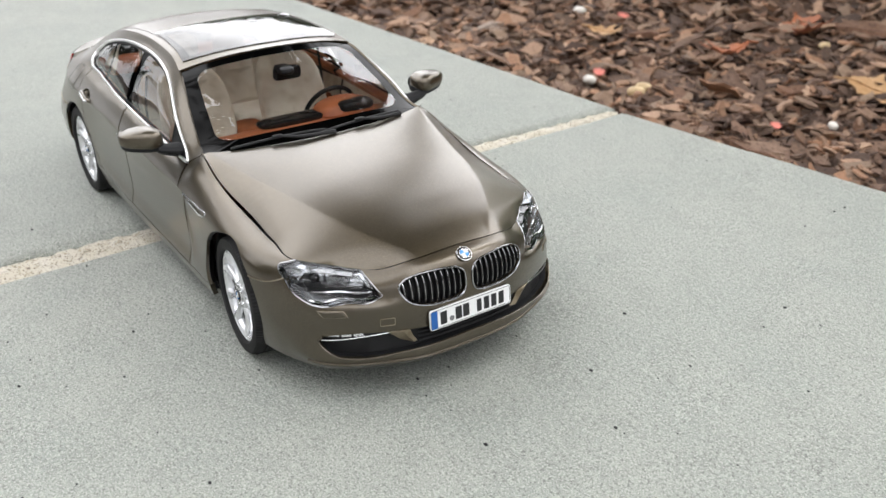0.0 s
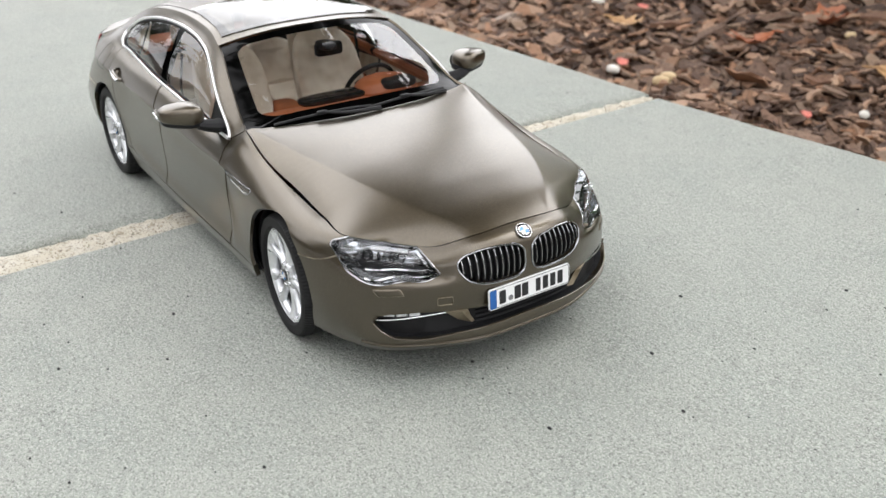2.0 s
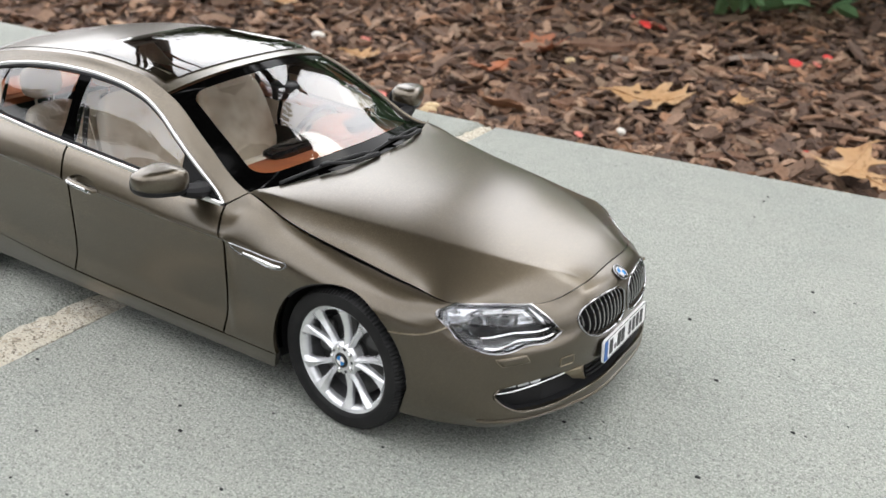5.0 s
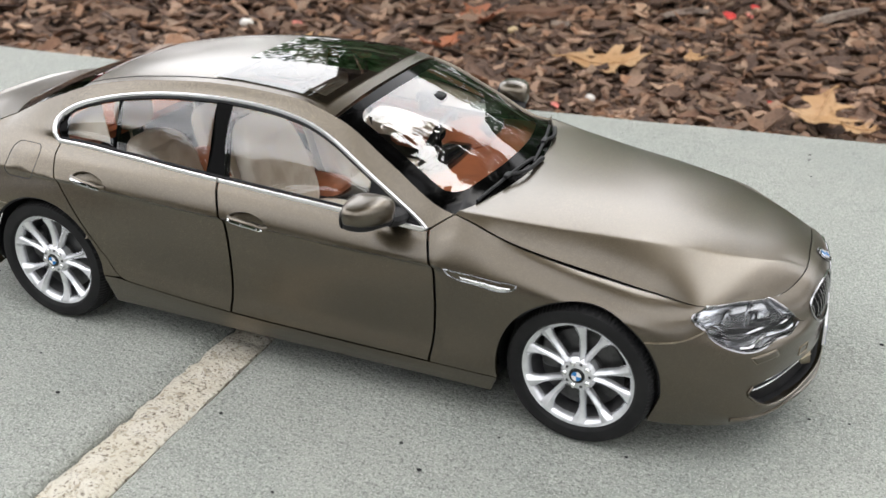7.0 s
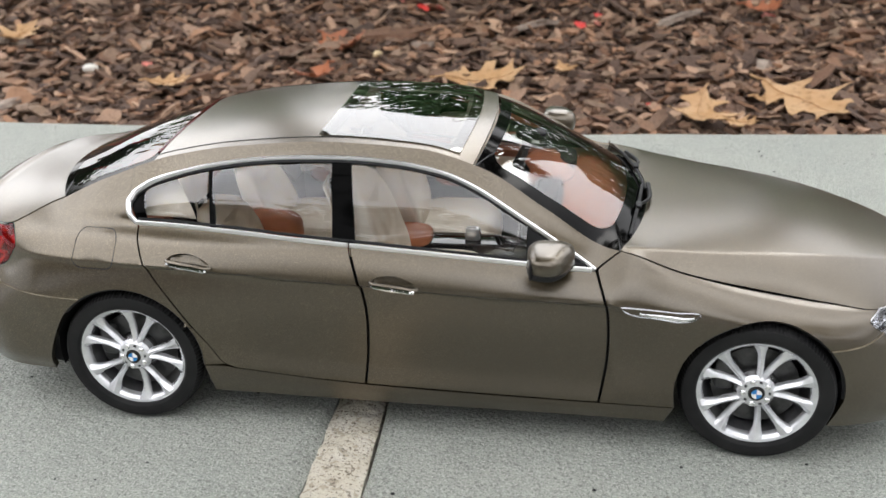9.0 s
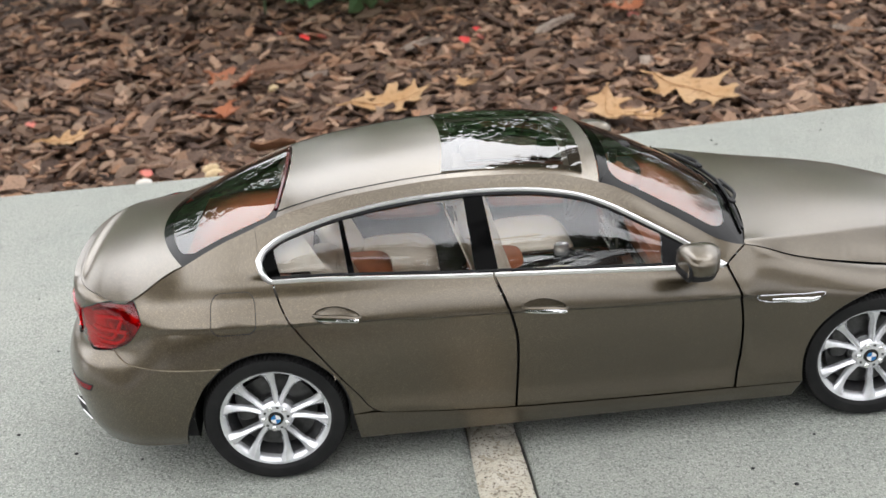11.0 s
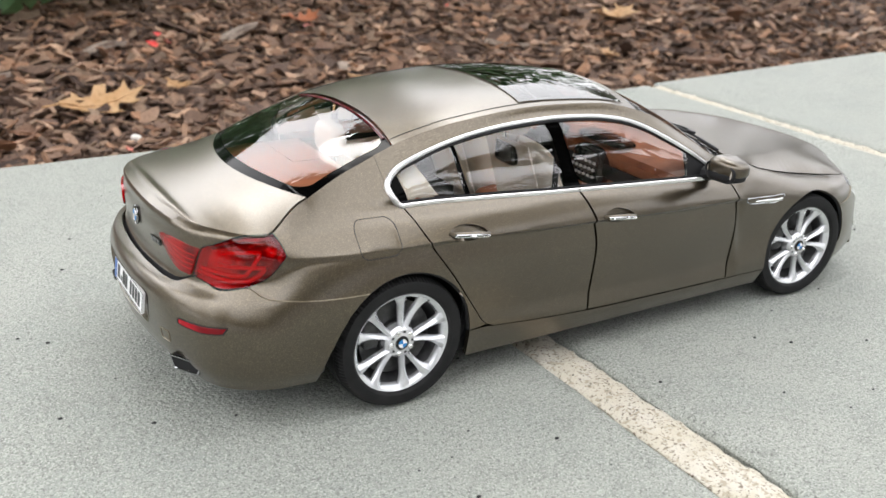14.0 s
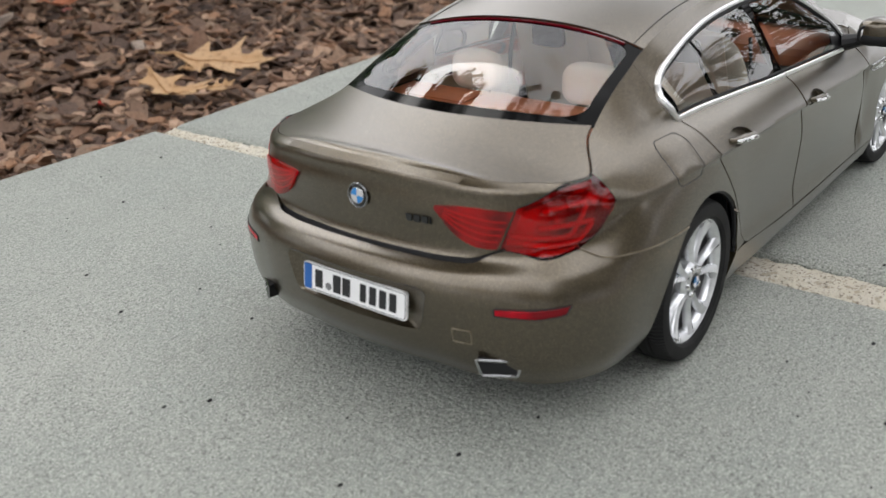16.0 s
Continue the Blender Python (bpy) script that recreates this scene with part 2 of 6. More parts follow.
def part(name, verts, faces, mat, parent=None, label="", smooth=True, scale=SC, sharp=35):
    """One mesh object under a thing or part."""
    me = bpy.data.meshes.new(name)
    me.from_pydata([tuple(float(c) * scale for c in (leaned(v) if scale == SC else v)) for v in verts], [], [tuple(int(i) for i in f) for f in faces])
    me.materials.append(mat)
    if smooth:
        me.polygons.foreach_set("use_smooth", [True] * len(me.polygons))
        me.set_sharp_from_angle(angle=radians(sharp))
    me.update()
    ob = new(name, me)
    if parent:
        ob.parent = parent
    return tagged(ob, label)


def pchip(xs, ys):
    """A monotone cubic through the keys, as a function of an array."""
    xs, ys = np.asarray(xs, float), np.asarray(ys, float)
    h, d = np.diff(xs), np.diff(ys) / np.diff(xs)
    m = np.zeros(len(xs))
    m[0], m[-1] = d[0], d[-1]
    for i in range(1, len(xs) - 1):
        if d[i - 1] * d[i] > 0:
            w1, w2 = 2 * h[i] + h[i - 1], h[i] + 2 * h[i - 1]
            m[i] = (w1 + w2) / (w1 / d[i - 1] + w2 / d[i])

    def f(x):
        x = np.clip(np.asarray(x, float), xs[0], xs[-1])
        i = np.clip(np.searchsorted(xs, x, "right") - 1, 0, len(xs) - 2)
        t = (x - xs[i]) / h[i]
        return ((1 + 2 * t) * (1 - t) ** 2 * ys[i] + t * (1 - t) ** 2 * h[i] * m[i] + t * t * (3 - 2 * t) * ys[i + 1] + t * t * (t - 1) * h[i] * m[i + 1])
    return f


def spline(xs, ys):
    """A smooth cubic (finite differences) through the keys, as a function of an array."""
    xs, ys = np.asarray(xs, float), np.asarray(ys, float)
    m = np.gradient(ys, xs)
    h = np.diff(xs)

    def f(x):
        x = np.clip(np.asarray(x, float), xs[0], xs[-1])
        i = np.clip(np.searchsorted(xs, x, "right") - 1, 0, len(xs) - 2)
        t = (x - xs[i]) / h[i]
        return ((1 + 2 * t) * (1 - t) ** 2 * ys[i] + t * (1 - t) ** 2 * h[i] * m[i] + t * t * (3 - 2 * t) * ys[i + 1] + t * t * (t - 1) * h[i] * m[i + 1])
    return f


def run(points, n, smooth=True):
    """n points spread evenly along a line through the given ones."""
    p = np.asarray(points, float)
    t = np.r_[0, np.cumsum(np.maximum(np.linalg.norm(np.diff(p, axis=0), axis=1), 1e-6))]
    at = np.linspace(0, t[-1], n)
    if len(p) < 3 or not smooth:
        return np.stack([np.interp(at, t, c) for c in p.T], 1)
    return np.stack([spline(t, c)(at) for c in p.T], 1)


def chain(*lines):
    """Lines joined end to end into one, with their corners kept."""
    return np.concatenate([lines[0]] + [l[1:] for l in lines[1:]])


def even(line, n):
    return run(line, n, smooth=False)


def coons(bottom, top, left, right, nu, nv, gap=0.0):
    """A grid between four lines (bottom and top run with u, left and right with v)."""
    b, t, l, r = even(bottom, 400), even(top, 400), even(left, 400), even(right, 400)
    wide = max(np.abs(np.diff(b, axis=0)).sum(), np.abs(np.diff(t, axis=0)).sum())
    high = max(np.abs(np.diff(l, axis=0)).sum(), np.abs(np.diff(r, axis=0)).sum())
    us, vs = np.linspace(gap / wide, 1 - gap / wide, nu), np.linspace(gap / high, 1 - gap / high, nv)
    q = np.linspace(0, 1, 400)

    def at(c, s):
        return np.stack([np.interp(s, q, k) for k in c.T], -1)
    B, T, L, R = at(b, us)[:, None], at(t, us)[:, None], at(l, vs)[None], at(r, vs)[None]
    u, v = us[:, None, None], vs[None, :, None]
    flat = (1 - u) * (1 - v) * b[0] + u * (1 - v) * b[-1] + (1 - u) * v * t[0] + u * v * t[-1]
    return (1 - v) * B + v * T + (1 - u) * L + u * R - flat


def grid_faces(nu, nv, base=0, flip=False, keep=None):
    out = []
    for i in range(nu - 1):
        for j in range(nv - 1):
            if keep is None or keep[i, j]:
                f = (base + i * nv + j, base + (i + 1) * nv + j, base + (i + 1) * nv + j + 1, base + i * nv + j + 1)
                out.append(f[::-1] if flip else f)
    return out


def grid_normals(g):
    n = np.cross(np.gradient(g, axis=0), np.gradient(g, axis=1))
    return n / np.maximum(np.linalg.norm(n, axis=-1, keepdims=True), 1e-9)


def panel(g, lip=0.02, out=(0, -1, 0), keep=None, fold=None):
    """Vertices and faces of a sheet-metal panel: the grid, with edges folded inwards by the lip."""
    nu, nv = g.shape[:2]
    n = grid_normals(g)
    flip = (n * np.asarray(out)).sum(-1).mean() < 0
    if flip:
        n = -n
    verts = list(g.reshape(-1, 3))
    faces = grid_faces(nu, nv, 0, flip, keep)
    count = {}
    for f in faces:
        for a, b in zip(f, f[1:] + f[:1]):
            count[(a, b)] = 1
    rim, nn = {}, n.reshape(-1, 3)
    if fold is not None:
        nn = np.broadcast_to(np.asarray(fold, float), nn.shape)
    if lip > 0:
        for a, b in count:
            if (b, a) not in count:
                for k in (a, b):
                    if k not in rim:
                        rim[k] = len(verts)
                        verts.append(verts[k] - nn[k] * lip)
                faces.append((b, a, rim[a], rim[b]))
    return verts, faces


def mirrored(verts, faces):
    return [(v[0], -v[1], v[2]) for v in verts], [tuple(f[::-1]) for f in faces]


def joined(*pieces):
    verts, faces = [], []
    for v, f in pieces:
        faces += [tuple(i + len(verts) for i in q) for q in f]
        verts += list(v)
    return verts, faces


def inside(poly, p):
    """Which of the points p (n, 2) lie inside a polygon."""
    x, y, ok = p[:, 0], p[:, 1], np.zeros(len(p), bool)
    for (x0, y0), (x1, y1) in zip(poly, np.roll(poly, -1, axis=0)):
        ok ^= ((y0 > y) != (y1 > y)) & (x < (x1 - x0) * (y - y0) / (y1 - y0 + 1e-12) + x0)
    return ok


def near(poly, p):
    """The place on a polygon nearest to p."""
    a, b = poly, np.roll(poly, -1, axis=0)
    d = b - a
    t = np.clip(((p - a) * d).sum(1) / np.maximum((d * d).sum(1), 1e-12), 0, 1)
    q = a + d * t[:, None]
    return q[np.argmin(((q - p) ** 2).sum(1))]


def punch(dom, keep, outline):
    """Opens a hole of that outline in a grid over a flat domain; the grid's points at its rim move onto the outline."""
    nu, nv = dom.shape[:2]
    mid = (dom[:-1, :-1] + dom[1:, :-1] + dom[1:, 1:] + dom[:-1, 1:]) / 4
    hole = inside(outline, mid.reshape(-1, 2)).reshape(nu - 1, nv - 1)
    touch_hole, touch_skin = np.zeros((nu, nv), bool), np.zeros((nu, nv), bool)
    for i in (0, 1):
        for j in (0, 1):
            touch_hole[i:nu - 1 + i, j:nv - 1 + j] |= hole
            touch_skin[i:nu - 1 + i, j:nv - 1 + j] |= keep & ~hole
    for i, j in np.argwhere(touch_hole & touch_skin):
        dom[i, j] = near(outline, dom[i, j])
    return keep & ~hole


def tube(line, radius, sides=8, closed=False, flat=1.0, up=(0, 0, 1)):
    """A bar of round (or, with flat < 1, oval) section along a line."""
    p = np.asarray(line, float)
    n = len(p)
    d = np.gradient(p, axis=0) if not closed else np.roll(p, -1, 0) - np.roll(p, 1, 0)
    d /= np.maximum(np.linalg.norm(d, axis=1, keepdims=True), 1e-9)
    a = np.cross(d, np.asarray(up, float))
    a /= np.maximum(np.linalg.norm(a, axis=1, keepdims=True), 1e-6)
    b = np.cross(a, d)
    r = np.broadcast_to(np.asarray(radius, float), (n,))
    verts, faces = [], []
    for i in range(n):
        for k in range(sides):
            t = 2 * math.pi * k / sides
            verts.append(p[i] + r[i] * (math.cos(t) * a[i] * flat + math.sin(t) * b[i]))
    for i in range(n if closed else n - 1):
        j = (i + 1) % n
        for k in range(sides):
            m = (k + 1) % sides
            faces.append((i * sides + k, j * sides + k, j * sides + m, i * sides + m))
    if not closed:
        faces += [tuple(range(sides)), tuple(range((n - 1) * sides, n * sides))[::-1]]
    return verts, faces


def prism(outline, axis_from, axis_to, bevel=0.0):
    """A plate of that closed outline (points in space), as thick as the step from axis_from to axis_to, with a bevelled rim."""
    o = np.asarray(outline, float)
    step = np.asarray(axis_to, float) - np.asarray(axis_from, float)
    c = o.mean(0)
    rings = [o]
    if bevel > 0:
        size = np.linalg.norm(o - c, axis=1).max()
        k = 1 - bevel / size
        rings = [o, o + step * 0.6, c + (o - c) * k + step]
    else:
        rings = [o, o + step]
    n = len(o)
    verts = [v for r in rings for v in r]
    faces = []
    for a in range(len(rings) - 1):
        for i in range(n):
            j = (i + 1) % n
            faces.append((a * n + i, a * n + j, (a + 1) * n + j, (a + 1) * n + i))
    faces += [tuple(range(n))[::-1], tuple(range((len(rings) - 1) * n, len(rings) * n))]
    return verts, faces


def blob(center, size, power=3.0, nu=20, nv=12, shape=None):
    """A rounded block (superellipsoid); shape may bend its points."""
    verts, faces = [], []

    def s(a, p):
        return math.copysign(abs(a) ** (2 / p), a)
    for j in range(nv + 1):
        ph = -math.pi / 2 + math.pi * j / nv
        for i in range(nu):
            th = 2 * math.pi * i / nu
            v = np.array([s(math.cos(ph), power) * s(math.cos(th), power), s(math.cos(ph), power) * s(math.sin(th), power), s(math.sin(ph), power)])
            v = v * np.asarray(size) / 2
            if shape:
                v = np.asarray(shape(v), float)
            verts.append(v + np.asarray(center))
    for j in range(nv):
        for i in range(nu):
            k = (i + 1) % nu
            faces.append((j * nu + i, j * nu + k, (j + 1) * nu + k, (j + 1) * nu + i))
    return verts, faces


def lathe(profile, n=48, center=(0, 0, 0), out=-1):
    """A body turned about the y axis; profile rows are (radius, y)."""
    verts, faces = [], []
    m = len(profile)
    for i in range(n):
        t = 2 * math.pi * i / n
        for r, y in profile:
            verts.append((center[0] + r * math.cos(t), center[1] + y, center[2] + r * math.sin(t)))
    for i in range(n):
        k = (i + 1) % n
        for j in range(m - 1):
            faces.append((i * m + j, k * m + j, k * m + j + 1, i * m + j + 1))
    return verts, faces


# ---- the car's skin: rows of (height, half width) at stations from the nose round the side to the tail ----
# rows: top edge, window top, belt, shoulder, crease, below it, middle, low, sill, bottom
FRONT = [  # plan x, half width, then (z, inset from the plan outline)
    (2.475, 0.0, [(.742, .115), (.722, .068), (.69, .035), (.65, .018), (.60, .01), (.55, .005), (.47, 0), (.36, .004), (.235, -.018), (.165, .04)]),
    (2.453, .30, [(.728, .11), (.708, .072), (.677, .043), (.64, .024), (.60, .012), (.55, .006), (.47, 0), (.36, .004), (.235, -.018), (.16, .04)]),
    (2.380, .50, [(.692, .125), (.672, .095), (.65, .07), (.62, .050), (.566, .034), (.54, .006), (.46, 0), (.36, .004), (.235, -.016), (.16, .04)]),
    (2.232, .74, [(.705, .17), (.685, .145), (.66, .12), (.63, .102), (.574, .078), (.545, .026), (.46, .010), (.36, .004), (.24, -.012), (.165, .035)]),
    (2.0, .882, [(.727, .12), (.716, .10), (.70, .08), (.675, .06), (.64, .045), (.60, .03), (.50, .012), (.38, 0), (.27, .012), (.17, .04)]),
]
SIDE = [  # x, half width, then (z, half width there)
    (1.77, .936, [(0.75, 0.765), (0.742, 0.8), (0.73, 0.83), (0.71, 0.865), (0.68, 0.895), (0.64, 0.92), (0.52, 0.936), (0.4, 0.936), (0.28, 0.925), (0.17, 0.9)]),
    (1.484, .947, [(0.79, 0.763), (0.785, 0.8), (0.772, 0.835), (0.748, 0.875), (0.712, 0.915), (0.67, 0.937), (0.52, 0.947), (0.36, 0.945), (0.26, 0.937), (0.155, 0.905)]),
    (1.1, .94, [(0.875, 0.785), (0.868, 0.805), (0.852, 0.83), (0.822, 0.867), (0.755, 0.917), (0.7, 0.93), (0.5, 0.925), (0.34, 0.935), (0.255, 0.93), (0.155, 0.9)]),
    (.87, .936, [(0.952, 0.775), (0.935, 0.795), (0.905, 0.82), (0.86, 0.867), (0.765, 0.924), (0.71, 0.916), (0.48, 0.907), (0.33, 0.928), (0.25, 0.925), (0.155, 0.897)]),
    (0.78, 0.935, [(0.966, 0.757), (0.93, 0.79), (0.885, 0.832), (0.84, 0.88), (0.77, 0.93), (0.74, 0.903), (0.605, 0.913), (0.375, 0.904), (0.25, 0.924), (0.155, 0.895)]),
    (0.5, 0.934, [(1.117, 0.697), (1.035, 0.775), (0.897, 0.833), (0.85, 0.885), (0.775, 0.932), (0.745, 0.905), (0.61, 0.915), (0.375, 0.906), (0.253, 0.924), (0.155, 0.894)]),
    (0.2, 0.934, [(1.276, 0.625), (1.2, 0.69), (0.915, 0.833), (0.865, 0.888), (0.785, 0.934), (0.755, 0.907), (0.62, 0.917), (0.38, 0.908), (0.258, 0.924), (0.155, 0.893)]),
    (-0.1, 0.935, [(1.342, 0.578), (1.275, 0.638), (0.933, 0.832), (0.88, 0.89), (0.798, 0.935), (0.768, 0.908), (0.633, 0.918), (0.385, 0.909), (0.265, 0.924), (0.155, 0.892)]),
    (-0.5, 0.936, [(1.355, 0.56), (1.296, 0.615), (0.957, 0.828), (0.9, 0.888), (0.815, 0.936), (0.785, 0.909), (0.65, 0.919), (0.395, 0.91), (0.28, 0.925), (0.156, 0.89)]),
    (-1.0, 0.94, [(1.316, 0.56), (1.238, 0.637), (0.98, 0.793), (0.93, 0.868), (0.838, 0.932), (0.808, 0.905), (0.635, 0.929), (0.42, 0.925), (0.32, 0.93), (0.157, 0.885)]),
    (-1.25, .948, [(1.272, 0.57), (1.15, 0.68), (0.987, 0.768), (0.938, 0.85), (0.848, 0.925), (0.818, 0.912), (0.64, 0.943), (0.4, 0.945), (0.32, 0.94), (0.157, 0.885)]),
    (-1.42, .955, [(1.225, 0.578), (1.05, 0.73), (0.988, 0.76), (0.94, 0.837), (0.853, 0.916), (0.822, 0.914), (0.66, 0.947), (0.42, 0.952), (0.31, 0.945), (0.17, 0.89)]),
    (-1.60, .955, [(1.165, 0.588), (1.045, 0.7), (0.987, 0.755), (0.94, 0.825), (0.855, 0.905), (0.822, 0.911), (0.66, 0.948), (0.42, 0.95), (0.3, 0.94), (0.2, 0.91)]),
    (-1.9, .942, [(1.045, 0.612), (1.01, 0.665), (0.975, 0.722), (0.935, 0.785), (0.857, 0.862), (0.820, 0.876), (0.64, 0.938), (0.45, 0.935), (0.3, 0.915), (0.215, 0.87)]),
]
REAR = [
    (-2.19, .89, [(0.945, 0.164), (0.935, 0.154), (0.92, 0.146), (0.895, 0.136), (0.85, 0.124), (0.74, 0.109), (0.645, 0.045), (0.52, 0.000), (0.33, 0.010), (0.225, 0.050)]),
    (-2.383, .770, [(0.955, 0.174), (0.945, 0.156), (0.93, 0.144), (0.9, 0.137), (0.85, 0.127), (0.72, 0.104), (0.64, 0.035), (0.53, 0.000), (0.33, 0.015), (0.225, 0.060)]),
    (-2.505, .540, [(0.97, 0.139), (0.96, 0.116), (0.945, 0.099), (0.91, 0.096), (0.85, 0.089), (0.71, 0.092), (0.65, 0.030), (0.55, 0.000), (0.33, 0.025), (0.23, 0.080)]),
    (-2.560, .285, [(0.985, 0.139), (0.975, 0.112), (0.96, 0.096), (0.92, 0.096), (0.86, 0.089), (0.7, 0.096), (0.65, 0.030), (0.55, 0.000), (0.34, 0.030), (0.24, 0.090)]),
    (-2.578, 0.0, [(0.99, 0.139), (0.98, 0.112), (0.965, 0.096), (0.925, 0.098), (0.86, 0.092), (0.7, 0.098), (0.65, 0.030), (0.55, 0.000), (0.34, 0.030), (0.24, 0.090)]),
]
STN = FRONT + [(x, w, [(z, w - y) for z, y in rows]) for x, w, rows in SIDE] + REAR
px, pw = np.array([s[0] for s in STN]), np.array([s[1] for s in STN])
pr = np.array([s[2] for s in STN])
# mirrored beyond both ends, so that the middle lines are smooth
ex, ew, er = np.r_[px[2:0:-1], px, px[-2:-4:-1]], np.r_[-pw[2:0:-1], pw, -pw[-2:-4:-1]], np.concatenate([pr[2:0:-1], pr, pr[-2:-4:-1]])
es = np.r_[0, np.cumsum(np.hypot(np.diff(ex), np.diff(ew)))]
es -= es[2]
S_STN = es[2:-2]
S_END = S_STN[-1]
NS, NV = 900, 160
s_tab = np.linspace(0, S_END, NS)
fx, fw = spline(es, ex), spline(es, ew)
bx, bw = fx(s_tab), fw(s_tab)
tx, tw = np.gradient(bx, s_tab), np.gradient(bw, s_tab)
tl = np.hypot(tx, tw)
nx_, nw_ = -tw / tl * -1, tx / tl * -1
if nw_[NS // 2] < 0:
    nx_, nw_ = -nx_, -nw_
rows_z = np.stack([pchip(es, er[:, k, 0])(s_tab) for k in range(10)], 1)
rows_d = np.stack([pchip(es, er[:, k, 1])(s_tab) for k in range(10)], 1)
vv = np.linspace(0, 9, NV)
z_tab = np.stack([pchip(np.arange(10), rows_z[i])(vv) for i in range(NS)])[:, ::-1]
d_tab = np.stack([spline(np.arange(10), rows_d[i])(vv) for i in range(NS)])[:, ::-1]


def skin(s, z, sink=0.0):
    """The place on the car's (right) skin at perimeter s and height z; y is negative on the right side."""
    s, z = float(np.clip(s, 0, S_END)), float(z)
    f = s / S_END * (NS - 1)
    i = min(int(f), NS - 2)
    f -= i
    d = (1 - f) * np.interp(z, z_tab[i], d_tab[i]) + f * np.interp(z, z_tab[i + 1], d_tab[i + 1]) + sink
    x, w, a, b = [(1 - f) * c[i] + f * c[i + 1] for c in (bx, bw, nx_, nw_)]
    return np.array([x - a * d, -(w - b * d), z])


def row(k, s):
    """Height of row k at s."""
    return float(np.interp(s, s_tab, rows_z[:, k]))


def s_of(x, w, z):
    """The perimeter place nearest to a point."""
    d = np.array([np.interp(z, z_tab[i], d_tab[i]) for i in range(0, NS, 3)])
    X, Wd = bx[::3] - nx_[::3] * d, bw[::3] - nw_[::3] * d
    return float(s_tab[::3][np.argmin((X - x) ** 2 + (Wd - w) ** 2)])


S_A, S_B = float(S_STN[4]), float(S_STN[19])


def sx(x):
    """The perimeter place at x along the side."""
    return float(np.interp(-x, -bx, s_tab))


def dom3(points):
    """Points (x, half width, z) as rows of (s, z)."""
    return np.array([(s_of(x, w, z), z) for x, w, z in points])


def dom2(points):
    """Points (x, z) of the side as rows of (s, z)."""
    return np.array([(sx(x), z) for x, z in points])


def lay(dom, sink=0.0):
    """A grid or line of (s, z) laid onto the skin."""
    d = np.asarray(dom, float)
    return np.array([skin(s, z, sink) for s, z in d.reshape(-1, 2)]).reshape(*d.shape[:-1], 3)


def top_line(s0, s1, n, k=0):
    """The line along row k as (s, z)."""
    return np.array([(s, row(k, s)) for s in np.linspace(s0, s1, n)])


def arc(cx, a0, a1, n, r=.374, cz=.345):
    """Part of a wheel arch as (s, z); angles in degrees from the front over the top."""
    return dom2([(cx + r * math.cos(radians(a)), cz + r * math.sin(radians(a))) for a in np.linspace(a0, a1, n)])


def loft(edge, mid, nv, power=2.2, extra=None, bow=2.0):
    """A crowned sheet across the car: edge points (x, y<0, z) and middle points (x, z), from side to side."""
    n = len(edge)
    qs = np.linspace(-1, 1, nv)
    g = np.zeros((n, nv, 3))
    for i in range(n):
        for j, q in enumerate(qs):
            a = abs(q)
            x = mid[i][0] + (edge[i][0] - mid[i][0]) * a ** bow
            z = mid[i][1] + (edge[i][2] - mid[i][1]) * a ** power
            if extra:
                z += extra(i / (n - 1), a)
            g[i, j] = (x, abs(edge[i][1]) * q, z)
    return g

# ---- the model car ----
car = tagged(new("model_car"), "bronze satin metallic four-door scale model car parked on stone slabs", "model car")

# outlines on the side, as (x, z)
SEAM_F = [(.778, .250), (.800, .42), (.803, .60), (.785, .75), (.735, .888)]
SEAM_M = [(-.320, .272), (-.300, .50), (-.302, .68), (-.335, .82), (-.388, .952)]
SEAM_R = [(-.950, .322), (-1.005, .345), (-1.085, .45), (-1.22, .65), (-1.355, .85), (-1.422, .989)]
DLO = [(.727, .889), (.60, .967), (.50, 1.03), (.417, 1.078), (.30, 1.142), (.20, 1.193), (.05, 1.248), (-.10, 1.276), (-.30, 1.292), (-.50, 1.296),
       (-.80, 1.280), (-1.0, 1.254), (-1.15, 1.224), (-1.30, 1.180), (-1.40, 1.138), (-1.455, 1.104), (-1.478, 1.074)]
dlo = run(dom2(DLO), 160)
dlo_end = run(dom2([(-1.478, 1.074), (-1.474, 1.05), (-1.458, 1.020), (-1.438, .998), (-1.422, .989)]), 24)


def dlo_z(x):
    return float(np.interp(sx(x), dlo[:, 0], dlo[:, 1]))


def belt(x0, x1, n=60, up=0.0):
    return np.array([(sx(x), row(2, sx(x)) + up) for x in np.linspace(x0, x1, n)])


def upper(x0, x1, n=60, down=0.0):
    return np.array([(sx(x), dlo_z(x) - down) for x in np.linspace(x0, x1, n)])


# corner outlines, as (x, half width, z)
HL_REAR, HL_TOP, HOOD_C, HL_IN, HL_SEAM = (1.938, .829, .695), (1.985, .758, .722), (2.254, .513, .674), (2.356, .464, .583), (1.990, .832, .648)
p_hr, p_ht, p_hc, p_hi, p_hs = dom3([HL_REAR, HL_TOP, HOOD_C, HL_IN, HL_SEAM])
p_ht[1], p_hc[1] = row(0, p_ht[0]), row(0, p_hc[0])
S_COWL, S_HC = sx(.835), p_hc[0]
hl_under = run(np.array([p_hs, *dom3([(2.04, .82, .605), (2.105, .799, .562), (2.170, .763, .544), (2.269, .624, .555), (2.345, .498, .563)]), p_hi]), 60)
hl_rear = run(np.array([p_hs, p_hr, p_ht]), 14)
hl_inner = run(np.array([p_hi, *dom3([(2.328, .486, .632)]), p_hc]), 14)
hl_top = top_line(p_ht[0], p_hc[0], 40)
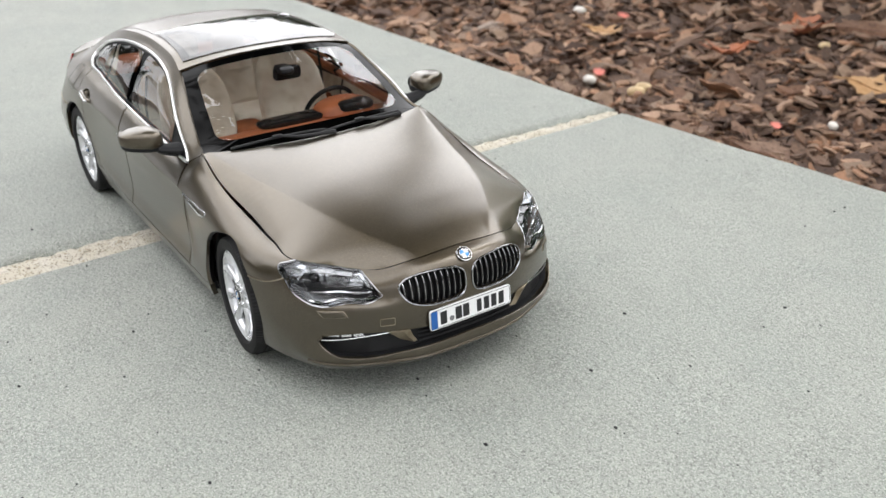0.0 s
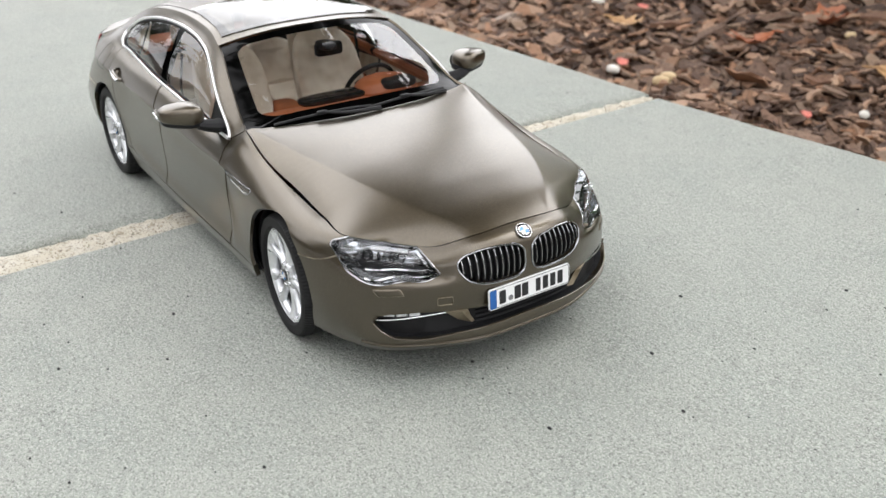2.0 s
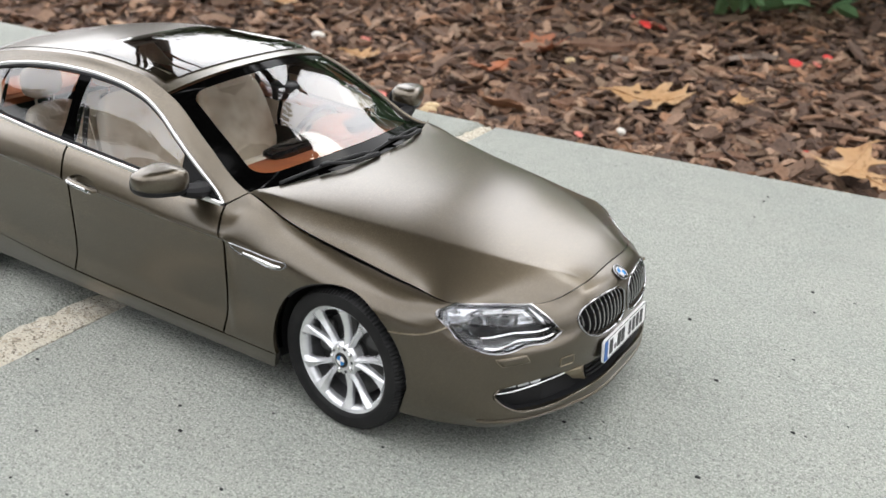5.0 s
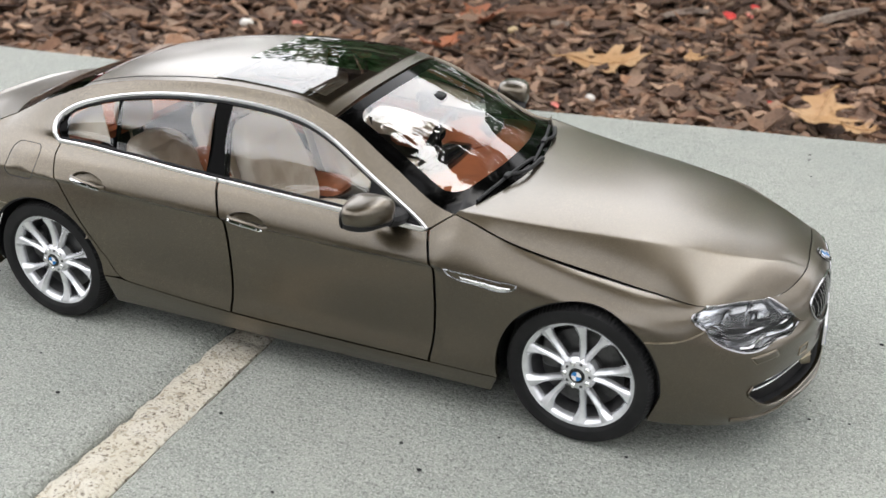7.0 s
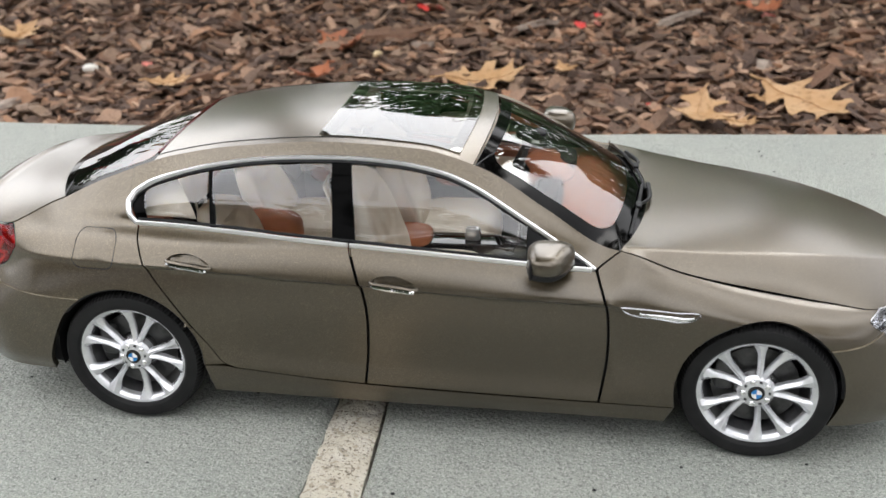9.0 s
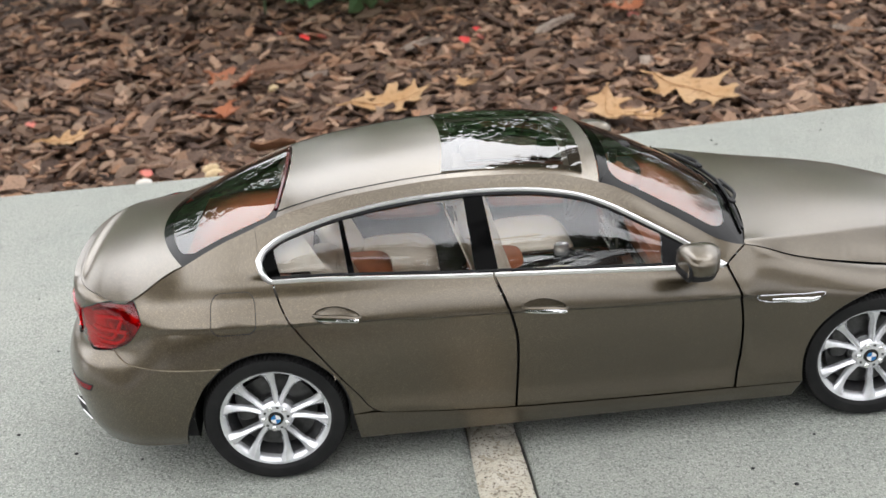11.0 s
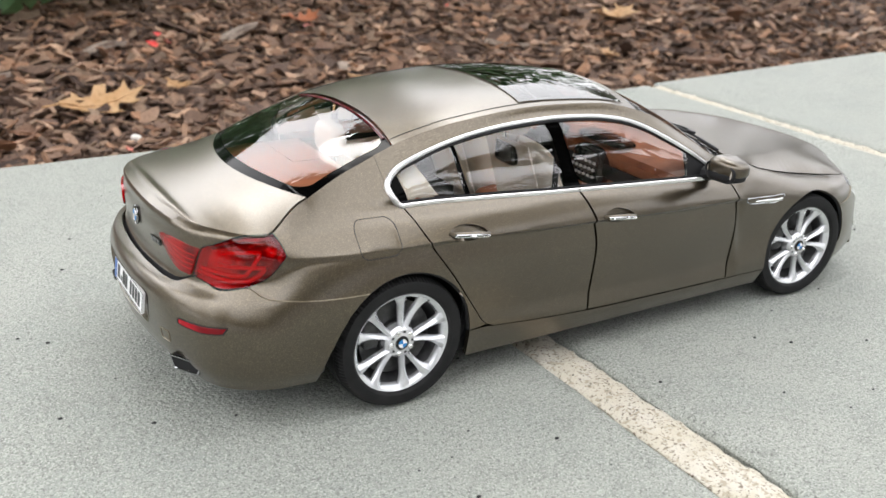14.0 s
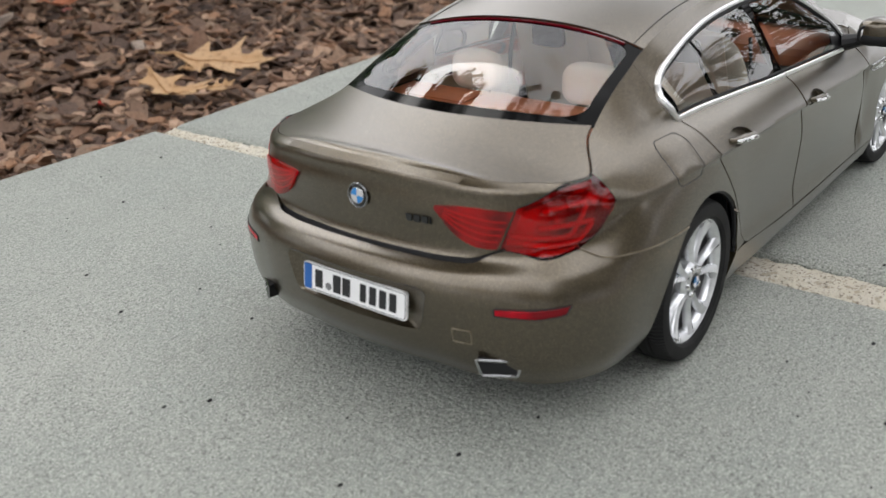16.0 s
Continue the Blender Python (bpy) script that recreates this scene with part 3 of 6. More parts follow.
bump_f = run(np.array([p_hs, *dom2([(1.955, .622), (1.90, .606), (1.83, .598), (1.765, .594)])]), 24)
TL_TIP, TL_TOP, TL_LOW, TL_SEAM, TL_LID = (-2.043, .808, .860), (-2.075, .74, .948), (-2.20, .762, .722), (-2.40, .565, .735), (-2.35, .60, .886)
q_tip, q_top, q_low, q_seam, q_lid = dom3([TL_TIP, TL_TOP, TL_LOW, TL_SEAM, TL_LID])
q_top[1] = row(0, q_top[0]) - .004
bump_r = run(np.array([*dom2([(-1.692, .660), (-1.80, .662), (-1.95, .668), (-2.06, .672)]), *dom3([(-2.15, .82, .684)]), q_low]), 30)
tl_side = chain(run(np.array([q_low, *dom3([(-2.115, .796, .775)]), q_tip]), 16), run(np.array([q_tip, *dom3([(-2.050, .785, .905)]), q_top]), 10))


def pair(name, shape, mat, label="", parent=None, **k):
    """The same part on the right and on the left of the car."""
    right = part(name, *shape, mat, parent or car, label, **k)
    left = part(name, *mirrored(*shape), mat, parent or car, label, **k)
    return right, left


# front wings
a_seam = 41.3
wing_left = chain(run(dom2(SEAM_F), 40), run(np.array([*dom2([(.735, .888)]), (S_COWL, row(0, S_COWL))]), 6))
wing_right = chain(even(np.array([arc(1.484, a_seam, a_seam, 1)[0], bump_f[-1]]), 3), bump_f[::-1], hl_rear)
foot = np.concatenate([even(dom2([SEAM_F[0], (1.122, .250)]), 22), arc(1.484, 195, 180, 4)[1:], arc(1.484, 180, a_seam, 66)[1:]])
head_s = np.interp(np.arange(len(foot)), [0, 21, 24, 46, len(foot) - 1], [S_COWL, sx(.90), sx(.915), sx(1.38), p_ht[0]])
vs = np.linspace(0, 1, 40)[:, None]
dom = np.array([a * (1 - vs) + np.array([s, row(0, s) - .0022]) * vs for a, s in zip(foot, head_s)])
off_l, off_r = even(wing_left, 40) - dom[0], even(wing_right, 40) - dom[-1]
for i in range(len(foot)):
    dom[i] += off_l * max(0, 1 - i / 21) ** 2 + off_r * max(0, (i - 50) / (len(foot) - 51)) ** 2.5
dom[0, :, 0] -= .0055
dom[-1, :, 0] += .0055
dom[:22, 0, 1] += .004
g = lay(dom)
pair("front_wing", panel(g, .02), M_PAINT)

# doors and sills
sill_line = run(dom2([(.778, .250), (.2, .258), (-.32, .272), (-.7, .297), (-.95, .322)]), 60)
s_mid = sx(-.32)
sill_a, sill_b = sill_line[sill_line[:, 0] <= s_mid + .01], sill_line[sill_line[:, 0] >= s_mid - .01]


def oval(x, z, rx, rz, n=40, slope=0.0):
    """A rounded outline on the side, as (s, z)."""
    out = []
    for k in range(n):
        a = 2 * math.pi * k / n
        dx, dz = rx * math.copysign(abs(math.cos(a)) ** 1.15, math.cos(a)), rz * math.sin(a)
        out.append((sx(x + dx), z + dz - slope * dx))
    return np.array(out)


def cup(outline, depth):
    """A shallow bowl sunk into the skin within an outline."""
    c = outline.mean(0)
    rings = [(1.0, 0), (.97, .35), (.90, .75), (.75, .95), (.5, 1.0), (.2, 1.02), (.0, 1.02)]
    g = np.array([[skin(*(c + (o - c) * k), depth * f) for k, f in rings] for o in np.concatenate([outline, outline[:1]])])
    return panel(g, 0)


def door(name, low, high, left, right, hx, hz):
    """A door panel with its handle in a sunken cup."""
    dom = coons(low, high, left, right, 100, 60, .008)
    hole = oval(hx, hz - .002, .106, .042, slope=.10)
    keep = punch(dom, np.ones((99, 59), bool), hole)
    sides = pair(name, panel(lay(dom), .02, (0, -1, 0), keep), M_PAINT)
    bowl = cup(hole, .036)
    bar = [(hx - .108, hz + .010, .002), (hx - .095, hz + .009, -.012), (hx - .04, hz + .005, -.022), (hx + .04, hz - .003, -.022), (hx + .095, hz - .012, -.012), (hx + .108, hz - .012, .002)]
    line = run(np.array([skin(sx(x), z, k) for x, z, k in bar]), 24)
    radius = .0165 * np.sin(np.linspace(.35, math.pi - .35, 24)) ** .5
    body = tube(line, radius, 10)
    strip = tube(line[2:-2] + np.array([0, -.011, -.003]), radius[2:-2] * .66, 8)
    for ob, m in zip(sides, (lambda *s: s, mirrored)):
        part("handle_cup", *m(*bowl), M_PAINT, ob)
        part("handle", *m(*body), M_PAINT, ob)
        part("handle_strip", *m(*strip), M_CHROME, ob, "polished chrome strip")
    return sides


door("front_door", sill_a, belt(.735, -.388), run(dom2(SEAM_F), 40), run(dom2(SEAM_M), 40), -.167, .808)
door("rear_door", sill_b, belt(-.388, -1.432), run(dom2(SEAM_M), 40), run(dom2(SEAM_R), 40), -1.131, .860)
skirt_top = chain(dom2([(1.122, .250), (.778, .250)]), sill_line, dom2([(-.95, .322), (-1.0, .331), (-1.11, .331)]))
skirt_low = top_line(sx(1.085), sx(-1.09), 40, 9)
g = lay(coons(skirt_low, skirt_top, even(np.array([skirt_low[0], skirt_top[0]]), 8), even(np.array([skirt_low[-1], skirt_top[-1]]), 8), 80, 9, .003))
pair("side_skirt", panel(g, .03), M_PAINT)

# roof rail with pillars, and rear quarter
S_T0, S_T1 = sx(.831), sx(-1.49)
rail_left = run(np.array([dlo[0], (S_T0, row(0, S_T0))]), 8)
rail_right = even(np.array([dlo[-1], (S_T1, row(0, S_T1))]), 8)
g1 = lay(coons(dlo, top_line(S_T0, S_T1, 120), rail_left, rail_right, 130, 14))
seam_r = run(dom2(SEAM_R), 80)
seam_hi, seam_lo = seam_r[seam_r[:, 1] >= .53], seam_r[(seam_r[:, 1] <= .535) & (seam_r[:, 1] >= .338)]
quarter_left = chain(seam_hi, dlo_end[::-1], rail_right)
quarter_bottom = chain(even(np.array([seam_hi[0], arc(-1.484, 30, 30, 1)[0]]), 4), arc(-1.484, 30, 124, 60), bump_r)
slim = coons(arc(-1.484, -2, 30, 16), seam_lo, np.array([arc(-1.484, -2, -2, 1)[0], seam_lo[0]]), np.array([arc(-1.484, 30, 30, 1)[0], seam_lo[-1]]), 20, 8, .002)
quarter_top = top_line(S_T1, q_top[0], 60)
quarter_right = tl_side
g2 = lay(coons(quarter_bottom, quarter_top, quarter_left, quarter_right, 80, 50, .003))
pair("side_frame", joined(panel(g1, .015), panel(g2, .02), panel(lay(slim), .02)), M_PAINT)

# bonnet
def meet(grid, s0, s1, power=6):
    """Bends a sheet's last rows so that its end follows the skin's top edge between s0 and s1 (the middle line)."""
    ss = np.linspace(s0, s1, 200)
    rim = np.array([skin(s, row(0, s)) for s in ss])
    order = np.argsort(np.abs(rim[:, 1]))
    ws = np.abs(rim[order, 1])
    n, m = grid.shape[:2]
    for j in range(m):
        w = abs(grid[-1, j, 1])
        off = np.array([np.interp(w, ws, rim[order, 0]) - grid[-1, j, 0], 0, np.interp(w, ws, rim[order, 2]) - grid[-1, j, 2]])
        for i in range(n):
            grid[i, j] += off * (i / (n - 1)) ** power
    return grid


edge_s = np.linspace(S_COWL, S_HC, 90)
edge = lay(np.array([(s, row(0, s)) for s in edge_s]))
prog = np.r_[0, np.cumsum(np.linalg.norm(np.diff(edge, axis=0), axis=1))]
prog /= prog[-1]
nose_top = skin(0, row(0, 0))
mx, mz = spline([0, .25, .5, .75, 1], [1.0, 1.34, 1.68, 2.02, nose_top[0]]), spline([0, .25, .5, .75, 1], [.970, .950, .916, .853, nose_top[2]])


BON_X = [.70, .83, 1.40, 1.88, 2.12, 2.33, 2.45]
bon_mid = spline([.70, 1.0, 1.34, 1.68, 2.02, nose_top[0], 2.45], [.976, .970, .950, .916, .853, nose_top[2], .690])
bon_crease = pchip(BON_X, [.76, .74, .61, .48, .37, .22, .12])
bon_drop = pchip(BON_X, [.012, .015, .040, .030, .020, .008, .003])
bon_slope = pchip(BON_X, [.55, .50, .40, .34, .31, .27, .22])


def bonnet_z(x, y):
    """A crowned middle between two creases, which run from the windscreen's corners in towards the badge, and plain flanks outside them."""
    c, a = float(bon_crease(x)), abs(y)
    z = float(bon_mid(x)) - float(bon_drop(x)) * min(1, a / c) ** 2.4
    return z - max(0, a - c) * float(bon_slope(x))


def bonnet_grid(nv=181):
    g = np.zeros((len(edge), nv, 3))
    for i, u in enumerate(prog):
        xc, half = float(mx(u)), abs(edge[i][1])
        off = edge[i][2] - bonnet_z(edge[i][0], half)
        for j, q in enumerate(np.linspace(-1, 1, nv)):
            x, y = xc + (edge[i][0] - xc) * q * q, half * q
            g[i, j] = (x, y, bonnet_z(x, y) + off * abs(q) ** 12)
    return g


g = meet(bonnet_grid(), S_HC, 0, 9)
for _ in range(3):
    h = g[..., 2]
    g[1:-1, 1:-1, 2] = .5 * h[1:-1, 1:-1] + .125 * (h[:-2, 1:-1] + h[2:, 1:-1] + h[1:-1, :-2] + h[1:-1, 2:])


def trim_ends(grid, a, b, c):
    """Pulls a grid's edges in by a shut line: at its ends (a, b) and its sides (c)."""
    h = grid.copy()
    for k, m, w in ((0, 1, a), (-1, -2, b)):
        d = grid[m] - grid[k]
        h[k] += d / np.maximum(np.linalg.norm(d, axis=-1, keepdims=True), 1e-6) * w
    for k, m in ((0, 1), (-1, -2)):
        d = h[:, m] - h[:, k]
        h[:, k] += d / np.maximum(np.linalg.norm(d, axis=-1, keepdims=True), 1e-6) * c
    return h


part("bonnet", *panel(trim_ends(g, .0, .006, .005), .02, (0, 0, 1)), M_PAINT, car)

# windscreen, roof, rear window
def glazed(name, g, border, mat_frame, label, parent, bend=.14, pane_mat=None):
    """A pane with rounded corners inside a black printed border; border is its share at the two ends and at the sides."""
    nu, nv = g.shape[:2]
    e0, e1, c = border

    def at(u, v):
        i, j = min(max(u, 0), 1) * (nu - 1), min(max(v, 0), 1) * (nv - 1)
        a, b = min(int(i), nu - 2), min(int(j), nv - 2)
        i, j = i - a, j - b
        return (g[a, b] * (1 - i) + g[a + 1, b] * i) * (1 - j) + (g[a, b + 1] * (1 - i) + g[a + 1, b + 1] * i) * j

    def half(t):
        k = max(0, (bend - t) / bend, (t - 1 + bend) / bend)
        return .5 - c - bend * .55 * (1 - math.sqrt(max(0, 1 - k * k)))
    ts = .5 - .5 * np.cos(np.linspace(0, math.pi, 48))
    us = e0 + (1 - e0 - e1) * ts
    pane = part(name, *panel(np.array([[at(u, .5 + half(t) * q) for q in np.linspace(-1, 1, 41)] for u, t in zip(us, ts)]), 0, (0, 0, 1)), pane_mat or M_GLASS, parent, label)
    pane.visible_shadow = False
    qs = np.linspace(1, -1, 41)
    inner = [(u, .5 + half(t)) for u, t in zip(us, ts)] + [(us[-1], .5 + half(1) * q) for q in qs] + [(u, .5 - half(t)) for u, t in zip(us[::-1], ts[::-1])] + [(us[0], .5 - half(0) * q) for q in qs]
    outer = [(t, 1) for t in ts] + [(1, .5 + .5 * q) for q in qs] + [(t, 0) for t in ts[::-1]] + [(0, .5 - .5 * q) for q in qs]
    ring = np.array([[at(*(np.array(a) * (1 - k) + np.array(b) * k)) for k in (0, .33, .66, 1)] for a, b in zip(inner + inner[:1], outer + outer[:1])])
    part("printed_border", *panel(ring, .004, (0, 0, 1)), mat_frame, pane)
    return pane


s_wt, s_wb = sx(.165), S_COWL
edge = lay(np.array([(s, row(0, s) - .012) for s in np.linspace(s_wb, s_wt, 40)]))
edge[:, 1] += .012
t = np.linspace(0, 1, 40)
mx, mz = spline([0, .5, 1], [1.0, .63, .235]), spline([0, .5, 1], [.966, 1.175, 1.352])
wind = loft(edge, list(zip(mx(t), mz(t))), 41, 2.2)
glazed("windscreen", wind, (.14, .07, .068), M_PRINT, "clear curved windscreen with a black printed border", car)

s_rb = sx(-1.375)
edge = lay(np.array([(s, row(0, s)) for s in np.linspace(s_wt, s_rb, 60)]))
t = np.linspace(0, 1, 60)
mx = spline([0, .25, .5, .75, 1], [.225, -.18, -.56, -.95, -1.345])
mz = spline([0, .25, .5, .75, 1], [1.358, 1.398, 1.402, 1.376, 1.308])
roof = loft(edge, list(zip(mx(t), mz(t))), 49, 2.4)
keep = np.ones((59, 48), bool)
keep[5:27, 4:44] = False
part("roof", *panel(trim_ends(roof, .004, .004, .0), .02, (0, 0, 1), keep), M_PAINT, car)
n = grid_normals(roof)
n = n if n[..., 2].mean() > 0 else -n
i0, i1 = 3, 29
sun_g = []
for i in range(i0, i1 + 1):
    k = (i - i0) / (i1 - i0)
    lim = .935 - .04 * k
    sun_g.append([[np.interp(q, np.linspace(-1, 1, 49), (roof[i, :, c] + n[i, :, c] * .006)) for c in range(3)] for q in np.linspace(-lim, lim, 35)])
part("sunroof", *panel(np.array(sun_g), 0, (0, 0, 1)), M_ROOFGLASS, car, "dark glass panoramic sunroof").visible_shadow = False

for j in (2, 46):
    line = [roof[i, j] + n[i, j] * .0005 for i in range(24, 60)]
    part("roof_seam", *tube(line, .0022, 5), M_DARK, car)

s_rw = sx(-1.89)
edge = lay(np.array([(s, row(0, s) - .006) for s in np.linspace(s_rb, s_rw, 40)]))
t = np.linspace(0, 1, 40)
mx, mz = spline([0, .5, 1], [-1.352, -1.70, -2.03]), spline([0, .5, 1], [1.300, 1.195, 1.062])
rearw = loft(edge, list(zip(mx(t), mz(t))), 41, 2.3)
glazed("rear_window", rearw, (.035, .085, .045), M_PRINT, "tinted rear window with a black printed border", car, pane_mat=M_REARGLASS)
bar = [rearw[0, j] + np.array([-.012, 0, -.003]) for j in range(3, 38)]
part("brake_light_strip", *tube(bar, .0075, 6, flat=1.5), M_REDDARK, car, "thin dark red high brake light strip")

# boot lid: the top, and the rear face on the skin
edge_end = s_of(-2.42, .42, .97)
edge = lay(np.array([(s, row(0, s)) for s in np.linspace(s_rw, edge_end, 50)]))
prog = np.r_[0, np.cumsum(np.linalg.norm(np.diff(edge, axis=0), axis=1))]
prog /= prog[-1]
tail_top = skin(S_END, row(0, S_END))
mx, mz = spline([0, .4, .8, 1], [-2.03, -2.20, -2.36, tail_top[0]]), spline([0, .4, .8, 1], [1.062, 1.022, .998, tail_top[2]])
lid = meet(loft(edge, [(float(mx(p)), float(mz(p))) for p in prog], 49, 2.4, lambda u, a: .012 * math.exp(-((u - .93) / .07) ** 2) * (1 - a ** 6)), edge_end, S_END)
face_low = run(np.array([q_seam - (0, .004), *dom3([(-2.445, .50, .700), (-2.46, .40, .690), (-2.47, .2, .688)]), (S_END, .688)]), 40)
face_top = top_line(q_lid[0], S_END, 40)
face_left = even(np.array([q_seam, q_lid, (q_lid[0], row(0, q_lid[0]))]), 20)
gf = lay(coons(face_low, face_top, face_left, np.array([(S_END, .688), (S_END, row(0, S_END))]), 50, 20, .0))
right = panel(gf, .02, (-1, 0, 0))
tl_line = run(np.array([q_top, *dom3([(-2.227, .685, .941)]), q_lid]), 30)
brow = panel(lay(coons(tl_line, top_line(q_top[0], q_lid[0], 30), even(np.array([q_top, (q_top[0], row(0, q_top[0]))]), 3), even(np.array([q_lid, (q_lid[0], row(0, q_lid[0]))]), 6), 24, 6)), .01, (-1, 0, .3))
right = joined(right, brow)
part("boot_lid", *joined(panel(trim_ends(lid, .0, .0, .005), .015, (0, 0, 1)), right, mirrored(*right)), M_PAINT, car)

# bumpers
bump_side = chain(dom2([(1.815, .185), (1.848, .30)]), arc(1.484, -4, a_seam, 20), even(np.array([arc(1.484, a_seam, a_seam, 1)[0], bump_f[-1]]), 3))
low_f = top_line(0, bump_side[0][0], 50, 9)
low_f[:, 1] += .004
tops = np.concatenate([top_line(0, p_hc[0], 56), even(hl_inner[::-1], 22)[1:], even(hl_under[::-1], 60)[1:], even(bump_f, 24)[1:]])
lows = np.interp(np.arange(len(tops)), [0, 55, 76, 135, len(tops) - 1], [0, .38, .45, .95, low_f[-1][0]])
vs = np.linspace(0, 1, 76)
arch_edge = even(bump_side, 76)
dom = np.zeros((len(tops), 76, 2))
for i, (top, low_s) in enumerate(zip(tops, lows)):
    base = np.array([low_s, np.interp(low_s, low_f[:, 0], low_f[:, 1])])
    near_lamp = 1 if i < 110 else max(0, 1 - (i - 110) / 40)
    fs = vs * (1 - near_lamp) + vs ** 6 * near_lamp
    dom[i] = np.stack([base[0] + (top[0] - base[0]) * fs, base[1] + (top[1] - base[1]) * vs], 1)
straight = dom[-1].copy()
for i in range(110, len(tops)):
    dom[i] += (arch_edge - straight) * ((i - 110) / (len(tops) - 1 - 110)) ** 3
keep = np.ones((len(tops) - 1, 75), bool)
kid = [(.022, .60), (.026, .640), (.056, .668), (.13, .682), (.217, .685), (.30, .676), (.357, .656), (.384, .628), (.378, .585), (.345, .545), (.30, .524), (.244, .512), (.15, .507), (.079, .509), (.040, .524), (.024, .555)]
kid = run(kid + kid[:1], 80)[:-1]


def front_dom(w, z):
    """The place (s, z) on the nose at a half width and height."""
    ss = np.linspace(0, S_STN[5], 120)
    return float(np.interp(w, [abs(skin(s, z)[1]) for s in ss], ss)), z


kid_d = np.array([front_dom(w, z) for w, z in kid])
mouth = [(0, .385), (.30, .387), (.45, .392), (.576, .397), (.69, .391), (.745, .377), (.762, .35), (.742, .305), (.70, .272), (.577, .256), (.395, .274), (.117, .285), (0, .287)]
mouth_d = np.array([front_dom(w, z) for w, z in mouth])
keep = punch(dom, keep, kid_d)
hole = np.array([(-.05, mouth_d[0][1]), *mouth_d, (-.05, mouth_d[-1][1])])
keep = punch(dom, keep, hole)
dom[0, :, 0] = 0
right = panel(lay(dom), .03, (1, 0, 0), keep)
part("front_bumper", *joined(right, mirrored(*right)), M_PAINT, car)

bump_rt = chain(bump_r, run(np.array([q_low, *dom3([(-2.30, .685, .703)]), q_seam - (0, .008), *dom3([(-2.445, .50, .690), (-2.46, .40, .680), (-2.47, .2, .678)]), (S_END, .678)]), 60))
side_r = chain(run(dom2([(-1.935, .215), (-1.914, .30), (-1.876, .40), (-1.837, .48)]), 12), arc(-1.484, 150, 124, 14))
low_r = top_line(side_r[0][0], S_END, 60, 9)
dom = coons(low_r, bump_rt, side_r, np.array([low_r[-1], bump_rt[-1]]), 140, 60, 0)


def tail_dom(w, z):
    """The place (s, z) on the tail at a half width and height."""
    ss = np.linspace(S_END, S_STN[18], 120)
    return float(np.interp(w, [abs(skin(s, z)[1]) for s in ss], ss)), z


well_o = np.array([tail_dom(w, z) for w, z in [(0, .590), (.30, .588), (.335, .580), (.345, .565), (.325, .46), (.305, .415), (.285, .408), (0, .402)]])
hole = np.array([(S_END + .05, .590), *well_o, (S_END + .05, .402)])
keep = punch(dom, np.ones((139, 59), bool), hole)
dom[-1, :, 0] = S_END
right = panel(lay(dom), .03, (-1, 0, 0), keep)
part("rear_bumper", *joined(right, mirrored(*right)), M_PAINT, car)
wl_line = even(well_o, 60)
wc = np.array([S_END, .495])
g = np.array([[skin(*(wc + (o - wc) * k), d) for k, d in ((1.0, -.002), (.975, .004), (.86, .026), (.82, .029), (.5, .030), (.0, .030))] for o in wl_line])
right = panel(g, 0, (-1, 0, 0))
part("plate_recess", *joined(right, mirrored(*right)), M_PAINT, car)

# the bumper's upper edge stands a little proud at the joints with the wings; the light it catches is painted in
for m in (lambda *s: s, mirrored):
    part("bumper_edge", *m(*tube(lay(even(bump_f, 50), -.002), .0036, 6)), M_EDGE, car, "pale edge of the front bumper")
    part("bumper_edge", *m(*tube(lay(even(bump_r, 60), -.002), .0031, 6)), M_EDGE, car, "pale edge of the rear bumper")

# dark inner shell, added to block light leaks behind the shut lines, and underbody
ss = np.linspace(0, S_END, 160)
g = np.array([[skin(s, z, .05) for z in np.linspace(row(9, s) + .02, min(row(2, s), row(0, s)) - .05, 6)] for s in ss])
arch_gap = np.ones((159, 5), bool)
for i in range(159):
    x = g[i, 0, 0]
    for cx in (1.484, -1.484):
        if abs(x - cx) < .36:
            arch_gap[i] = False
right = panel(g, 0, (0, -1, 0), arch_gap)
part("inner_shell", *joined(right, mirrored(*right)), M_DARK, car)
fl = np.array([[(x, y, .19) for y in np.linspace(-1, 1, 3) * (.60 if abs(abs(x) - 1.484) < .37 else (.88 if abs(x) < 1.85 else .60))] for x in np.linspace(-2.3, 2.25, 90)])
part("underbody", *panel(fl, .05, (0, 0, -1)), M_DARK, car)
for cx in (1.484, -1.484):
    aa = np.linspace(-12, 192, 40)
    well = np.array([[(cx + r * math.cos(radians(a)), y, .345 + r * math.sin(radians(a))) for y, r in ((-.60, .392), (-.70, .392), (-.78, .388), (-.87 if cx > 0 else -.90, .379))] for a in aa])
    wall = np.array([[(cx + r * math.cos(radians(a)), -.60, .345 + r * math.sin(radians(a))) for r in (.02, .2, .392)] for a in aa])
    # dark tube added behind the arch rim to cover a pale light leak
    pair("arch_gap_cover", tube(lay(arc(cx, 0 if cx > 0 else -2, 140, 50), .016), .011, 6), M_DARK)
    pair("wheel_well", joined(panel(well, 0, (0, 0, -1)), panel(wall, 0, (0, -1, 0))), M_DARK)

# side windows, trims
def strip(b0, b1, t0, t1, sink, nu=30, nv=16, low=.0, high=.0):
    b, t = belt(b0, b1, 40, low), upper(t0, t1, 40, high)
    return lay(coons(b, t, np.array([b[0], t[0]]), np.array([b[-1], t[-1]]), nu, nv), sink)


